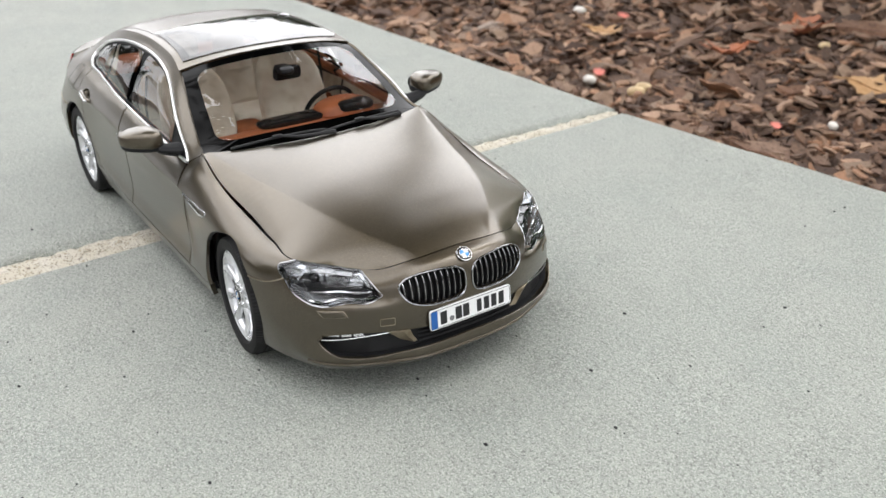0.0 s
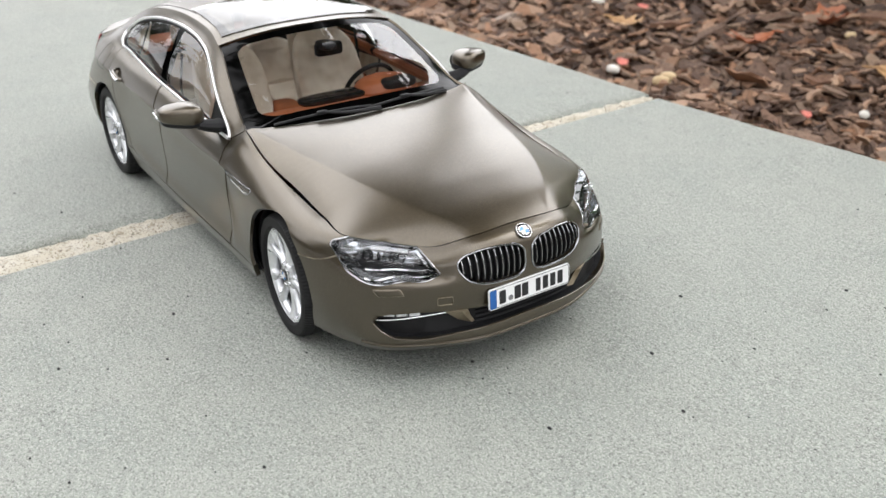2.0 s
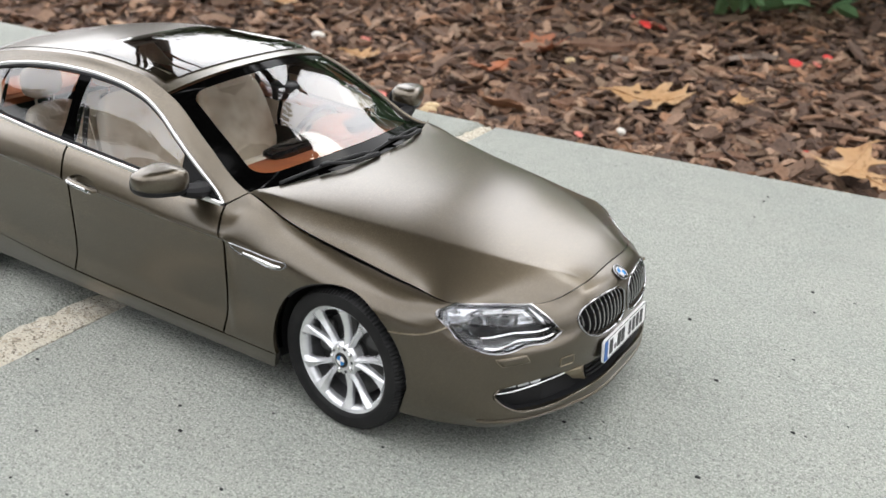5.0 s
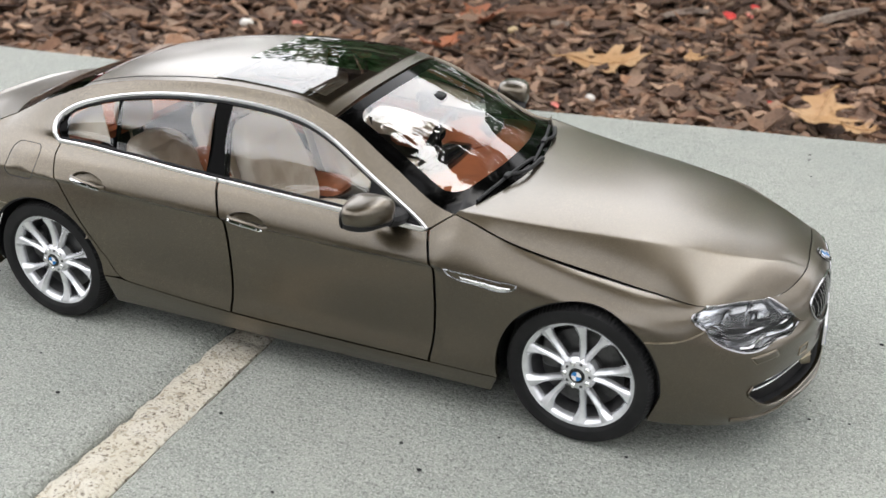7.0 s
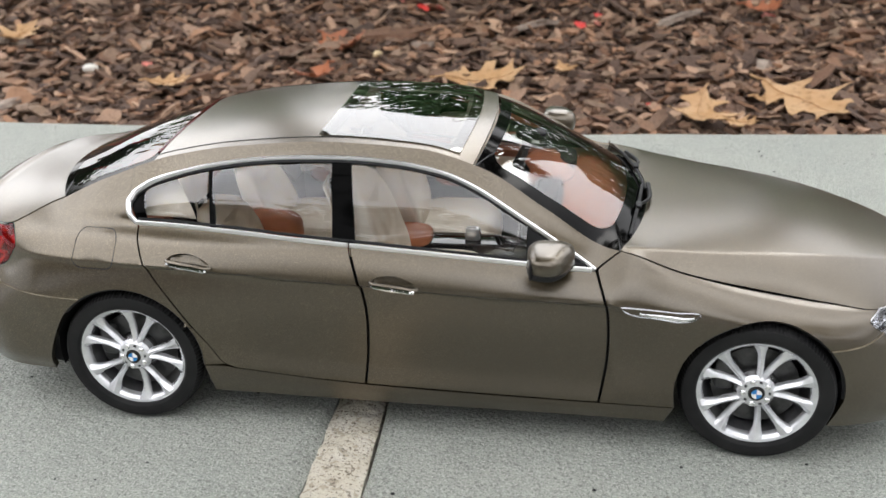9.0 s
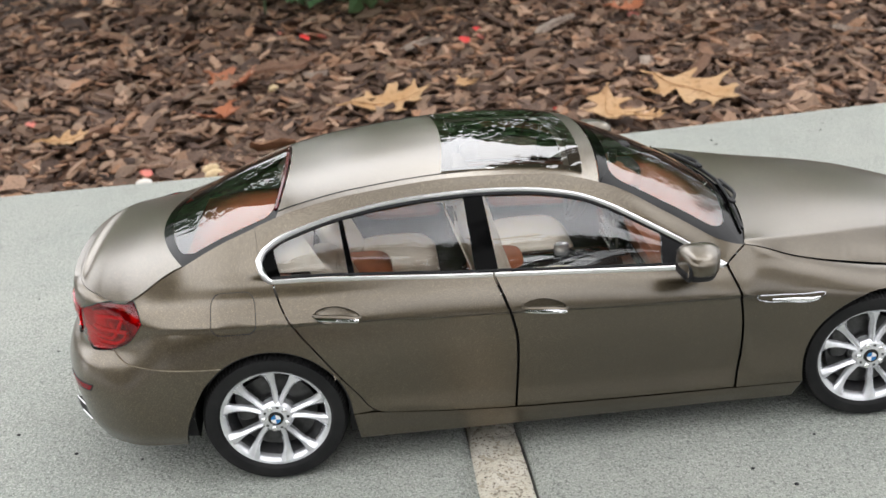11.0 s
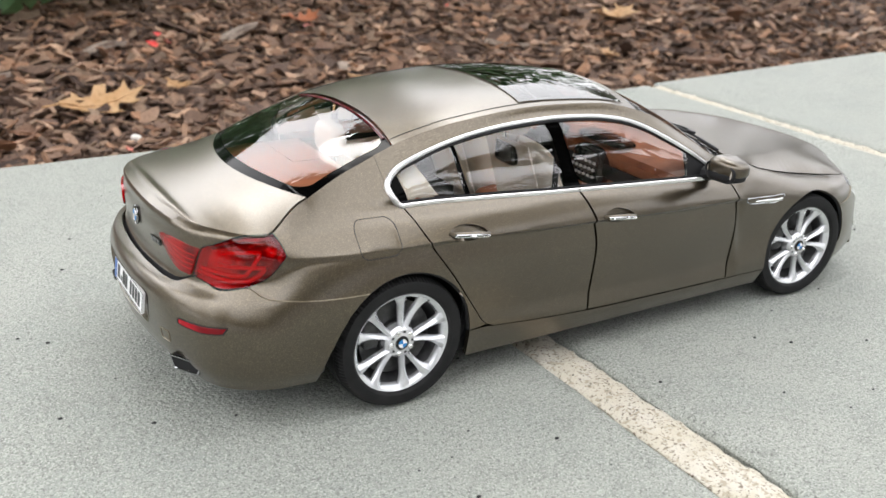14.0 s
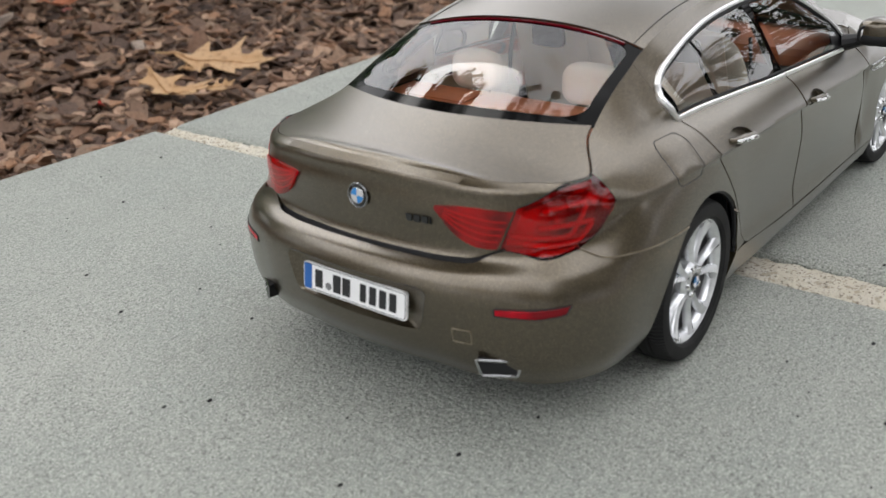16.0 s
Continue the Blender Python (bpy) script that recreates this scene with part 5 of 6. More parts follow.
def tread(n=110):
    """Tyre with shoulder blocks: tread ribs and fine cross cuts."""
    prof = [(.246, .0), (.252, -.022), (.262, -.030), (.290, -.034), (.312, -.028), (.322, -.012), (.3275, .006), (.329, .030), (.322, .034), (.322, .042), (.330, .046), (.3305, .085),
            (.322, .089), (.322, .099), (.3305, .103), (.330, .150), (.322, .154), (.322, .162), (.329, .166), (.326, .205), (.312, .222), (.27, .226), (.25, .205)]
    verts, faces = [], []
    m_ = len(prof)
    for i in range(n * 2):
        t = 2 * math.pi * (i + (.25 if i % 2 else -.25) * 0) / (n * 2)
        for j, (r, y) in enumerate(prof):
            cut = .0055 if (i % 2 and j in (5, 6, 7, 18, 19)) else 0
            verts.append(((r - cut) * math.cos(t), y, (r - cut) * math.sin(t)))
    for i in range(n * 2):
        k = (i + 1) % (n * 2)
        for j in range(m_ - 1):
            faces.append((i * m_ + j, k * m_ + j, k * m_ + j + 1, i * m_ + j + 1))
    return verts, faces


def build_wheel():
    rim = part("wheel", *lathe([(.222, .034), (.223, .020), (.226, .008), (.231, .000), (.241, -.008), (.2535, -.014), (.2565, -.006), (.254, .004), (.250, .02)], 72), M_RIM, car, "silver alloy wheel with five double spokes")
    part("barrel", *lathe([(.200, .19), (.212, .10), (.222, .034)], 48), M_BARREL, rim, "shaded grey wheel barrel")
    part("tyre", *tread(), M_RUBBER, rim, "black low-profile tyre", sharp=25)
    for k in range(5):
        base = 76 + 72 * k
        for s in (-1, 1):
            part("spoke", *spoke(base + 3.5 * s, base + 15.0 * s, s), M_RIM, rim)
    part("hub", *lathe([(.083, .05), (.080, .012), (.066, -.004), (.036, -.010), (.034, -.006), (.0005, -.006)], 40), M_RIM, rim)
    cap = part("hub_cap", *lathe([(.034, -.006), (.033, -.014), (.0005, -.0155)], 32), M_BLACK, rim, "small round hub cap with blue and white quarters")
    for k in range(4):
        q = [(0, -.0165, 0)] + [(.022 * math.cos(math.pi / 2 * (k + i / 6)), -.0165, .022 * math.sin(math.pi / 2 * (k + i / 6))) for i in range(7)]
        v_, f_ = prism(q, (0, 0, 0), (0, -.002, 0))
        part("wedge", v_, f_, M_ENAMEL if k % 2 else M_WHITE, rim, smooth=False)
    for k in range(5):
        a = radians(76 + 36 + 72 * k)
        v_, f_ = lathe([(.0125, .01), (.0125, -.010), (.008, -.014), (.0005, -.012)], 10, (.056 * math.cos(a), 0, .056 * math.sin(a)))
        part("bolt", v_, f_, M_CHROME, rim)
    for k in range(5):
        a = radians(76 + 72 * k)
        v_, f_ = lathe([(.0075, .0), (.0075, -.0072), (.0005, -.0072)], 10, (.054 * math.cos(a), 0, .054 * math.sin(a)))
        part("drilled_hole", v_, f_, M_DARK, rim)
    part("brake_disc", *lathe([(.185, .085), (.185, .07), (.095, .07), (.09, .05), (.0005, .05)], 48), M_STEEL, rim, "grey steel brake disc")
    part("caliper", *blob((-.135, .075, .05), (.09, .08, .16), 4, 14, 10), M_STEEL, rim)
    return rim


RIDE[0] = 0.0
wheel = build_wheel()
RIDE[0] = 0.016
OUT = {1.484: .893, -1.484: .905}
STEER = {1.484: -5.0, -1.484: 0.0}  # the front wheels are turned a little
first = True
for cx in (1.484, -1.484):
    for s in (-1, 1):
        m = pose(cx * SC, s * OUT[cx] * SC, .350 * SC, 0, 0, (0 if s < 0 else 180) + STEER[cx]) @ Matrix.Diagonal((1.06, 1, 1.06, 1))
        if first:
            wheel.matrix_basis = m
            first = False
        else:
            copy_thing(wheel, m @ Matrix.Diagonal((1 / 1.06, 1, 1 / 1.06, 1)))

# ---- interior ----
pair("pillar_lining", panel(strip(-1.16, -1.47, -1.27, -1.50, .10, 16, 8, .0, .03), .006), M_BEIGE, "cream rear pillar lining")
tubg = np.array([[(x, y, z) for y, z in ((-w, .70), (-w, .30), (0, .29), (w, .30), (w, .70))] for x, w in ((.9, .80), (.3, .80), (-.3, .80), (-1.06, .80), (-1.07, .56), (-1.55, .56))])
part("cabin_floor", *panel(tubg, 0, (0, 0, 1)), M_CARPET, car, "dark carpet")
for x0, x1 in ((.72, -.36), (-.40, -1.38)):
    card = np.array([[skin(sx(x), z, .07 + (.03 if z < .8 else 0)) for z in np.linspace(.34 if x > -1.06 else .77, .86, 6)] for x in np.linspace(x0, x1, 24)])
    pair("door_card", panel(card, .01, (0, 1, 0)), M_BEIGE, "cream leather door card")
    capl = np.array([[skin(sx(x), row(2, sx(x)) + dz, d) for dz, d in ((-.085, .085), (-.06, .098), (-.02, .085), (-.005, .04), (-.008, .015))] for x in np.linspace(x0, x1, 24)])
    pair("door_capping", panel(capl, 0, (0, 1, 0)), M_TAN, "terracotta leather door top")
    rest = tube(run([skin(sx(x0 - .12), .66, .11), skin(sx((x0 + x1) / 2), .68, .14), skin(sx(max(x1 + .15, -1.0)), .69, .12)], 16), [.02] + [.045] * 14 + [.02], 8, flat=.9)
    pair("arm_rest", rest, M_TAN, "terracotta arm rest")

# dashboard
dg = np.array([[(x + .10 * (1 - (y / .76) ** 2) * (x - .42) / .44, y, z) for y in np.linspace(-.76, .76, 33)] for x, z in ((.86, .925), (.75, .928), (.62, .925), (.50, .918), (.435, .895), (.42, .86), (.44, .80), (.47, .70), (.50, .55), (.52, .40))])
part("dashboard", *panel(dg, .0, (-.3, 0, 1)), M_TAN, car, "terracotta leather dashboard")
part("dash_trim", *panel(np.array([[(.425 + .02 * k, y, .80 - .10 * k) for y in np.linspace(-.74, .74, 20)] for k in (0, 1)]) - np.array([.012, 0, 0]), .006, (-1, 0, 0)), M_BLACK, car, "dark dashboard panel")
def hood_shape(v):
    return (v[0] * (1 - .25 * (v[2] > 0) * abs(v[1]) / .22), v[1], v[2] - .35 * v[1] ** 2)


part("instrument_hood", *blob((.49, .37, .945), (.30, .44, .135), 2.6, 28, 14, hood_shape), M_TAN, car, "terracotta instrument hood")
# plain dark block added for the rectangular inset on the hood
part("hood_inset", *blob((.575, .41, .976), (.14, .26, .068), 4, 20, 10), M_DARK, car, "dark speaker panel on the instrument hood")
part("instrument_face", *blob((.385, .37, .935), (.10, .33, .085), 3, 24, 10), M_BLACK, car)
part("screen_hood", *blob((.50, -.02, .935), (.16, .50, .05), 3.5, 24, 10), M_BLACK, car, "black display housing")
stack = part("centre_stack", *blob((.42, 0, .76), (.12, .30, .26), 4, 20, 12), M_BLACK, car, "black centre console with silver keys")
for i in range(3):
    for j in range(6):
        part("key", *blob((.355 - .004 * i, -.10 + .04 * j, .80 - .045 * i), (.012, .028, .020), 4, 8, 6), M_RIM, stack)
part("tunnel", *blob((-.02, 0, .52), (.95, .27, .24), 4, 24, 12), M_BLACK, car, "gloss black centre tunnel")
part("gear_lever", *blob((.10, .0, .67), (.09, .05, .09), 3, 14, 10), M_RIM, car)
part("arm_box", *blob((-.28, 0, .63), (.32, .22, .13), 4, 20, 10), M_TAN, car, "terracotta arm rest box")

wheel_c = np.array([.285, .37, .875])
tilt = radians(24)
ringp = [wheel_c + .185 * np.array([math.sin(a) * math.sin(tilt), math.cos(a), math.sin(a) * math.cos(tilt)]) for a in np.linspace(0, 2 * math.pi, 49)[:-1]]
sw = part("steering_wheel", *tube(ringp, .016, 8, closed=True, up=(1, 0, .4)), M_DARK, car, "black steering wheel")
part("wheel_hub", *blob(wheel_c + np.array([.02, 0, 0]), (.07, .15, .13), 3, 18, 10), M_DARK, sw)
for a in (0, math.pi, -math.pi / 2):
    e_ = wheel_c + .18 * np.array([math.sin(a) * math.sin(tilt), math.cos(a), math.sin(a) * math.cos(tilt)])
    part("wheel_spoke", *tube([wheel_c, e_], .016, 6), M_DARK, sw)
part("wheel_column", *tube([wheel_c + np.array([.02, 0, 0]), (.50, .37, .80)], .045, 10), M_DARK, sw)


def seat(cx, cy, recline, high, wide, parent_name, head=True):
    """A cream seat: cushion, backrest with side bolsters, headrest."""
    def bolster(v):
        k = abs(v[1]) / (wide / 2)
        return (v[0], v[1], v[2] + .05 * k ** 3)
    st = part(parent_name, *blob((cx + .22, cy, .52), (.52, wide, .20), 4, 26, 12, bolster), M_BEIGE, car, "cream leather seat with a terracotta-edged back")
    lean = math.tan(radians(recline))

    def back(v):
        k = (v[2] + high / 2) / high
        return (v[0] * (1 - .25 * k) - lean * (v[2] + high / 2) + .045 * (abs(v[1]) / (wide / 2)) ** 3, v[1] * (1 - .16 * k ** 2), v[2])
    part("backrest", *blob((cx - .02, cy, .56 + high / 2), (.19, wide, high), 3.6, 28, 18, back), M_BEIGE, st)
    inset = np.array([[(cx - .02 + .092 - lean * (high * k) - .022 * k, cy + q * wide * .29 * (1 - .12 * k), .56 + high * k) for q in np.linspace(-1, 1, 9)] for k in np.linspace(.10, .84, 12)])
    part("back_inset", *panel(inset, .006, (1, 0, 0)), M_BEIGEDULL, st, "duller cream middle panel")
    if head:
        hx = cx - .05 - lean * (high + .08)
        part("headrest", *blob((hx, cy, .62 + high + .06), (.12, wide * .52, .19), 3.2, 22, 14), M_BEIGE, st)
        for s in (-.06, .06):
            part("post", *tube([(hx + .015, cy + s, .50 + high), (hx, cy + s, .62 + high)], .009, 6), M_CHROME, st)
    return st


for cy in (-.375, .375):
    st = seat(-.25, cy, 19, .58, .54, "front_seat")
    shell_ = panel(np.array([[(-.25 - .125 - math.tan(radians(19)) * h - .012 * math.cos(q * 1.4), cy + q * .23 * (1 - .2 * h), .60 + h) for q in np.linspace(-1, 1, 10)] for h in np.linspace(0, .54, 10)]), .01, (-1, 0, 0))
    part("back_shell", *shell_, M_BEIGE, st)
    part("back_screen", *blob((-.25 - .125 - math.tan(radians(19)) * .50, cy, 1.06), (.04, .20, .13), 5, 14, 10), M_BLACK, st, "dark seat-back screen")
for cy in (-.30, .30):
    seat(-1.06, cy, 24, .36, .50, "rear_seat")
part("rear_centre", *blob((-1.03, 0, .60), (.35, .20, .30), 4, 18, 10), M_TAN, car, "terracotta rear centre rest")
shelf = np.array([[(x, y, .955 - .03 * (x < -1.8)) for y in np.linspace(-.64, .64, 13)] for x in (-1.36, -1.5, -1.7, -1.92)])
part("rear_shelf", *panel(shelf, .04, (0, 0, 1)), M_TAN, car, "terracotta rear shelf")
for cy in (-.36, .36):
    part("shelf_speaker", *panel(np.array([[(x, cy + q, .962) for q in (-.17, 0, .17)] for x in (-1.42, -1.5, -1.58)]), .004, (0, 0, 1)), M_TAN, car)
liner = np.stack([roof[::3, ::3][..., 0], roof[::3, ::3][..., 1] * .96, roof[::3, ::3][..., 2] - .035], -1)
liner_keep = np.ones((19, 16), bool)
liner_keep[2:9, 2:14] = False
part("headliner", *panel(liner, 0, (0, 0, -1), liner_keep), M_BEIGE, car, "cream headliner")
im = part("inner_mirror", *blob((.375, .03, 1.213), (.05, .19, .085), 6, 22, 12), M_DARK, car, "black interior mirror")
part("mirror_face", *blob((.350, .03, 1.213), (.012, .165, .066), 6, 18, 8), M_CHROME, im)
part("sensor_box", *blob((.40, .0, 1.245), (.16, .10, .05), 4, 16, 8), M_DARK, im)
for s in (-1, 1):
    part("seat_belt", *tube(run([(-.42, s * .66, 1.12), (-.44, s * .69, .9), (-.44, s * .68, .6)], 8), .022, 6, flat=.2, up=(1, 0, 0)), M_DARK, car)

# ---- ground ----
def edge_y(x):
    return .2203 + (.022 if x < -.027 else .097) * (x + .027)


def joint_x(y):
    """The front slab's side of the joint under the car, which narrows towards the bed."""
    return -.0172 - .026 * y


rings = [0, .3, .6, 1.0, 1.6, 2.5, 5, 15, 60, 400]
xs = sorted({-r for r in rings} | set(rings))
ys = [-400, -60, -15, -5, -2.5, -1.5, -.8, -.3, .1, .3, .45, .6, .8, 1.0, 1.3, 1.7, 2.5, 4, 8, 15, 60, 400]


def soil_z(x, y):
    """The soil dips beside the slabs and rises gently away from them."""
    return -.074 + .125 * min(max(y - .46, 0), .9) + .006 * noise.noise(Vector((x * 5, y * 5, 0)))


gg = np.array([[(x, y, soil_z(x, y)) for y in ys] for x in xs])
v, f = panel(gg, 0, (0, 0, 1))
me = bpy.data.meshes.new("ground")
me.from_pydata([tuple(p) for p in v], [], f)
me.materials.append(M_SOIL)
soil = tagged(new("ground", me), "dark soil under bark mulch reaching far", "ground", kind="structure")

pave = tagged(new("pavement"), "grey-green bluestone slab paving with sandy mortar joints", "pavement", kind="structure")


def slab(x0, x1, y0, y1, push, seed, nu=60, nv=90):
    """One stone slab with a worn, slightly uneven rim; x0 and x1 are functions of y."""
    rnd = random.Random(seed)
    g = np.zeros((nu, nv, 3))
    for i in range(nu):
        for j in range(nv):
            u, q = i / (nu - 1), j / (nv - 1)
            u, q = .5 - .5 * math.cos(math.pi * u), .5 - .5 * math.cos(math.pi * q)
            y = y0 + (edge_y(0) + push - y0) * q
            x = x0(y) + (x1(y) - x0(y)) * u
            y += (edge_y(x) - edge_y(0)) * q
            rim = min(u * abs(x1(0) - x0(0)), (1 - u) * abs(x1(0) - x0(0)), (1 - q) * (edge_y(0) - y0))
            z = -.0022 * math.exp(-rim / .0016) + .0003 * noise.noise(Vector((x * 30, y * 30, seed)))
            wob = .0016 * noise.noise(Vector((x * 24, y * 24, seed + 5))) + .0006 * noise.noise(Vector((x * 130, y * 130, seed + 9)))
            g[i, j] = (x + (wob if u in (0, 1) else 0), y + (wob if q == 1 else 0), z)
    v, f = panel(g, .045, (0, 0, 1), None, (0, 0, 1))
    return part("slab", v, f, M_SLAB, pave, scale=1, sharp=50)


slab(lambda y: -.62, lambda y: -.0312, -.385, 0, .0005, 1)
slab(lambda y: joint_x(y) + .0008, lambda y: .2920, -.385, 0, -.0022, 2)
slab(lambda y: .3035, lambda y: .62, -.385, 0, .001, 3)
for k in range(4):
    a = .632 + .622 * k
    slab(lambda y: -a - .61, lambda y: -a, -.385, 0, .002 * (k % 2), 10 + k, 30, 40)
    slab(lambda y: a, lambda y: a + .61, -.385, 0, .002 * (k % 2), 20 + k, 30, 40)


def mortar(x0, x1, y0, y1, seed):
    nu, nv = 9, 260
    g = np.zeros((nu, nv, 3))
    for i in range(nu):
        for j in range(nv):
            y = y0 + (y1 - y0) * j / (nv - 1)
            u = i / (nu - 1)
            x = x0(y) + (x1(y) - x0(y)) * u
            g[i, j] = (x, y, -.0012 - .0012 * (abs(u - .5) * 2) ** 4 + .0012 * noise.noise(Vector((x * 220, y * 220, seed))) + .0008 * noise.noise(Vector((x * 600, y * 600, seed))))
    return part("mortar_joint", *panel(g, .03, (0, 0, 1), None, (0, 0, 1)), M_MORTAR, pave, scale=1)


mortar(lambda y: -.0303, lambda y: joint_x(y), -.385, edge_y(-.03) - .004, 1)
mortar(lambda y: .2928, lambda y: .3028, -.385, edge_y(.29) - .006, 2)
mortar(lambda y: -.634, lambda y: -.619, -.385, edge_y(-.62) - .006, 3)
mortar(lambda y: .619, lambda y: .634, -.385, edge_y(.62) - .006, 4)
bed = np.array([[(x, y, -.03) for y in (-.385, edge_y(x) - .012)] for x in (-3.1, 0, 3.1)])
part("mortar_bed", *panel(bed, .05, (0, 0, 1)), M_MORTAR, pave, scale=1)

# ---- mulch bed ----
def chip(rnd, length, wide, thick):
    """Corner points of one splintered bark chip about its middle."""
    out = []
    for ex_ in (-1, -.35, .4, 1):
        k = 1 - .55 * abs(ex_) ** 1.5 * rnd.uniform(.5, 1.3)
        bend = rnd.uniform(-.25, .25) * wide
        lift = rnd.uniform(-.5, .5) * thick
        for sy, sz in ((-1, -1), (1, -1), (1, 1), (-1, 1)):
            out.append((ex_ * length / 2 * rnd.uniform(.85, 1.1), sy * wide / 2 * k * rnd.uniform(.75, 1.15) + bend, sz * thick / 2 * rnd.uniform(.6, 1.2) * (1 - .3 * abs(ex_)) + lift))
    return out


CHIP_F = [(3, 2, 1, 0), (12, 13, 14, 15)] + [(a * 4 + k, a * 4 + (k + 1) % 4, a * 4 + 4 + (k + 1) % 4, a * 4 + 4 + k) for a in range(3) for k in range(4)]


def mulch_top(x, y):
    return soil_z(x, y) + .008


def strew(count, seed, box, sizes, rise, wide_=False):
    rnd = random.Random(seed)
    verts, faces = [], []
    n = 0
    while n < count:
        x = rnd.uniform(box[0], box[1]) if wide_ else rnd.gauss(.1, .55)
        y = box[2] + (box[3] - box[2]) * rnd.random() ** 1.35
        if y < edge_y(x) + .004:
            continue
        length = rnd.uniform(*sizes) * (1 if rnd.random() < .9 else 1.7)
        wide, thick = length * rnd.uniform(.22, .75), rnd.uniform(.0012, .0034)
        m = pose(x, y, mulch_top(x, y) + rnd.uniform(*rise), rnd.gauss(0, 22), rnd.gauss(0, 16), rnd.uniform(0, 360))
        base = len(verts)
        verts += [tuple(m @ Vector(p)) for p in chip(rnd, length, wide, thick)]
        faces += [tuple(base + i for i in f) for f in CHIP_F]
        n += 1
    return verts, faces


v1, f1 = strew(18000, 3, (-.75, .95, .2, .9), (.008, .028), (-.008, .009))
v2, f2 = strew(16000, 4, (-3.1, 3.1, .05, 2.6), (.010, .030), (-.008, .012), True)
v3, f3 = strew(12000, 5, (-.75, .95, .2, .9), (.003, .009), (.0, .011))
mulch = part("bark_mulch", *joined((v1, f1), (v2, f2), (v3, f3)), M_BARK, None, "brown and grey shredded bark mulch beside the slabs", smooth=False, scale=1)
tagged(mulch, category="mulch", kind="stuff")

v4, f4 = strew(9000, 6, (-.9, 1.0, .2, .95), (.006, .021), (.002, .013))
litter = part("leaf_litter", v4, f4, M_LITTER, None, "pale broken leaf and bark flakes strewn over the mulch", smooth=False, scale=1)
tagged(litter, category="leaf litter", kind="stuff")

# larger pieces of bark that lie on top
rnd = random.Random(21)
spots = [(.130, .670, .056, 8), (-.131, .624, .066, 5), (-.20, .62, .030, 70), (-.10, .60, .034, 140), (.30, .66, .045, 30), (.42, .60, .05, 160), (.52, .70, .06, 15), (-.33, .52, .035, 100),
         (-.28, .50, .03, 45), (.05, .42, .03, 30), (.22, .40, .035, 150), (-.02, .34, .035, 10), (-.22, .33, .04, 165), (.10, .31, .03, 80), (.36, .35, .04, 20), (.0, .66, .045, 15), (.62, .5, .05, 120), (-.42, .42, .04, 60),
         (-.50, .60, .05, 20), (.2, .56, .03, 60)]
for x, y, size, turn in spots:
    v = chip(rnd, size, size * rnd.uniform(.28, .5), .006)
    ob = part("bark_piece", v, CHIP_F, M_BARKPALE if rnd.random() < .5 else M_BARK, None, "weathered flat piece of bark lying on the mulch", smooth=False, scale=1)
    tagged(ob, category="bark", group="bark pieces")
    ob.matrix_basis = pose(x, y, mulch_top(x, y) + .011, rnd.gauss(0, 8), rnd.gauss(0, 8), turn)

# pebbles
def pebble(x, y, size, mat, label):
    ob = part("pebble", *blob((0, 0, 0), (size, size * .75, size * .6), 2.3, 14, 9, lambda v: v * (1 + .15 * noise.noise(Vector(v) * 70 + Vector((x * 50, y * 50, 0))))), mat, None, label, scale=1)
    tagged(ob, category="pebble", group="pebbles in the mulch")
    ob.matrix_basis = pose(x, y, mulch_top(x, y) + .010 + size * .15, 10, 5, x * 900)


pebble(-.217, .376, .012, M_PALE, "white rounded pebble on the mulch")
pebble(-.168, .380, .014, M_OCHRE, "pale yellow rounded pebble on the mulch")
pebble(-.172, .392, .013, M_OCHRE, "pale yellow rounded pebble on the mulch")
pebble(-.139, .572, .010, M_OCHRE, "small pale pebble on the mulch")
pebble(-.031, .434, .008, M_PALE, "small white pebble on the mulch")
pebble(-.389, .519, .014, M_PALE, "white rounded pebble on the mulch")

# ---- fallen leaves ----
LOBES = [(0, .0, .012), (.05, .03, .05), (.10, .12, .10), (.17, .24, .27), (.22, .30, .33), (.27, .31, .17), (.33, .36, .15), (.42, .47, .22), (.50, .60, .40), (.55, .69, .47),
         (.59, .66, .27), (.65, .67, .17), (.72, .74, .17), (.79, .86, .27), (.83, .93, .31), (.87, .90, .15), (.92, .94, .07), (1, 1.08, .0)]


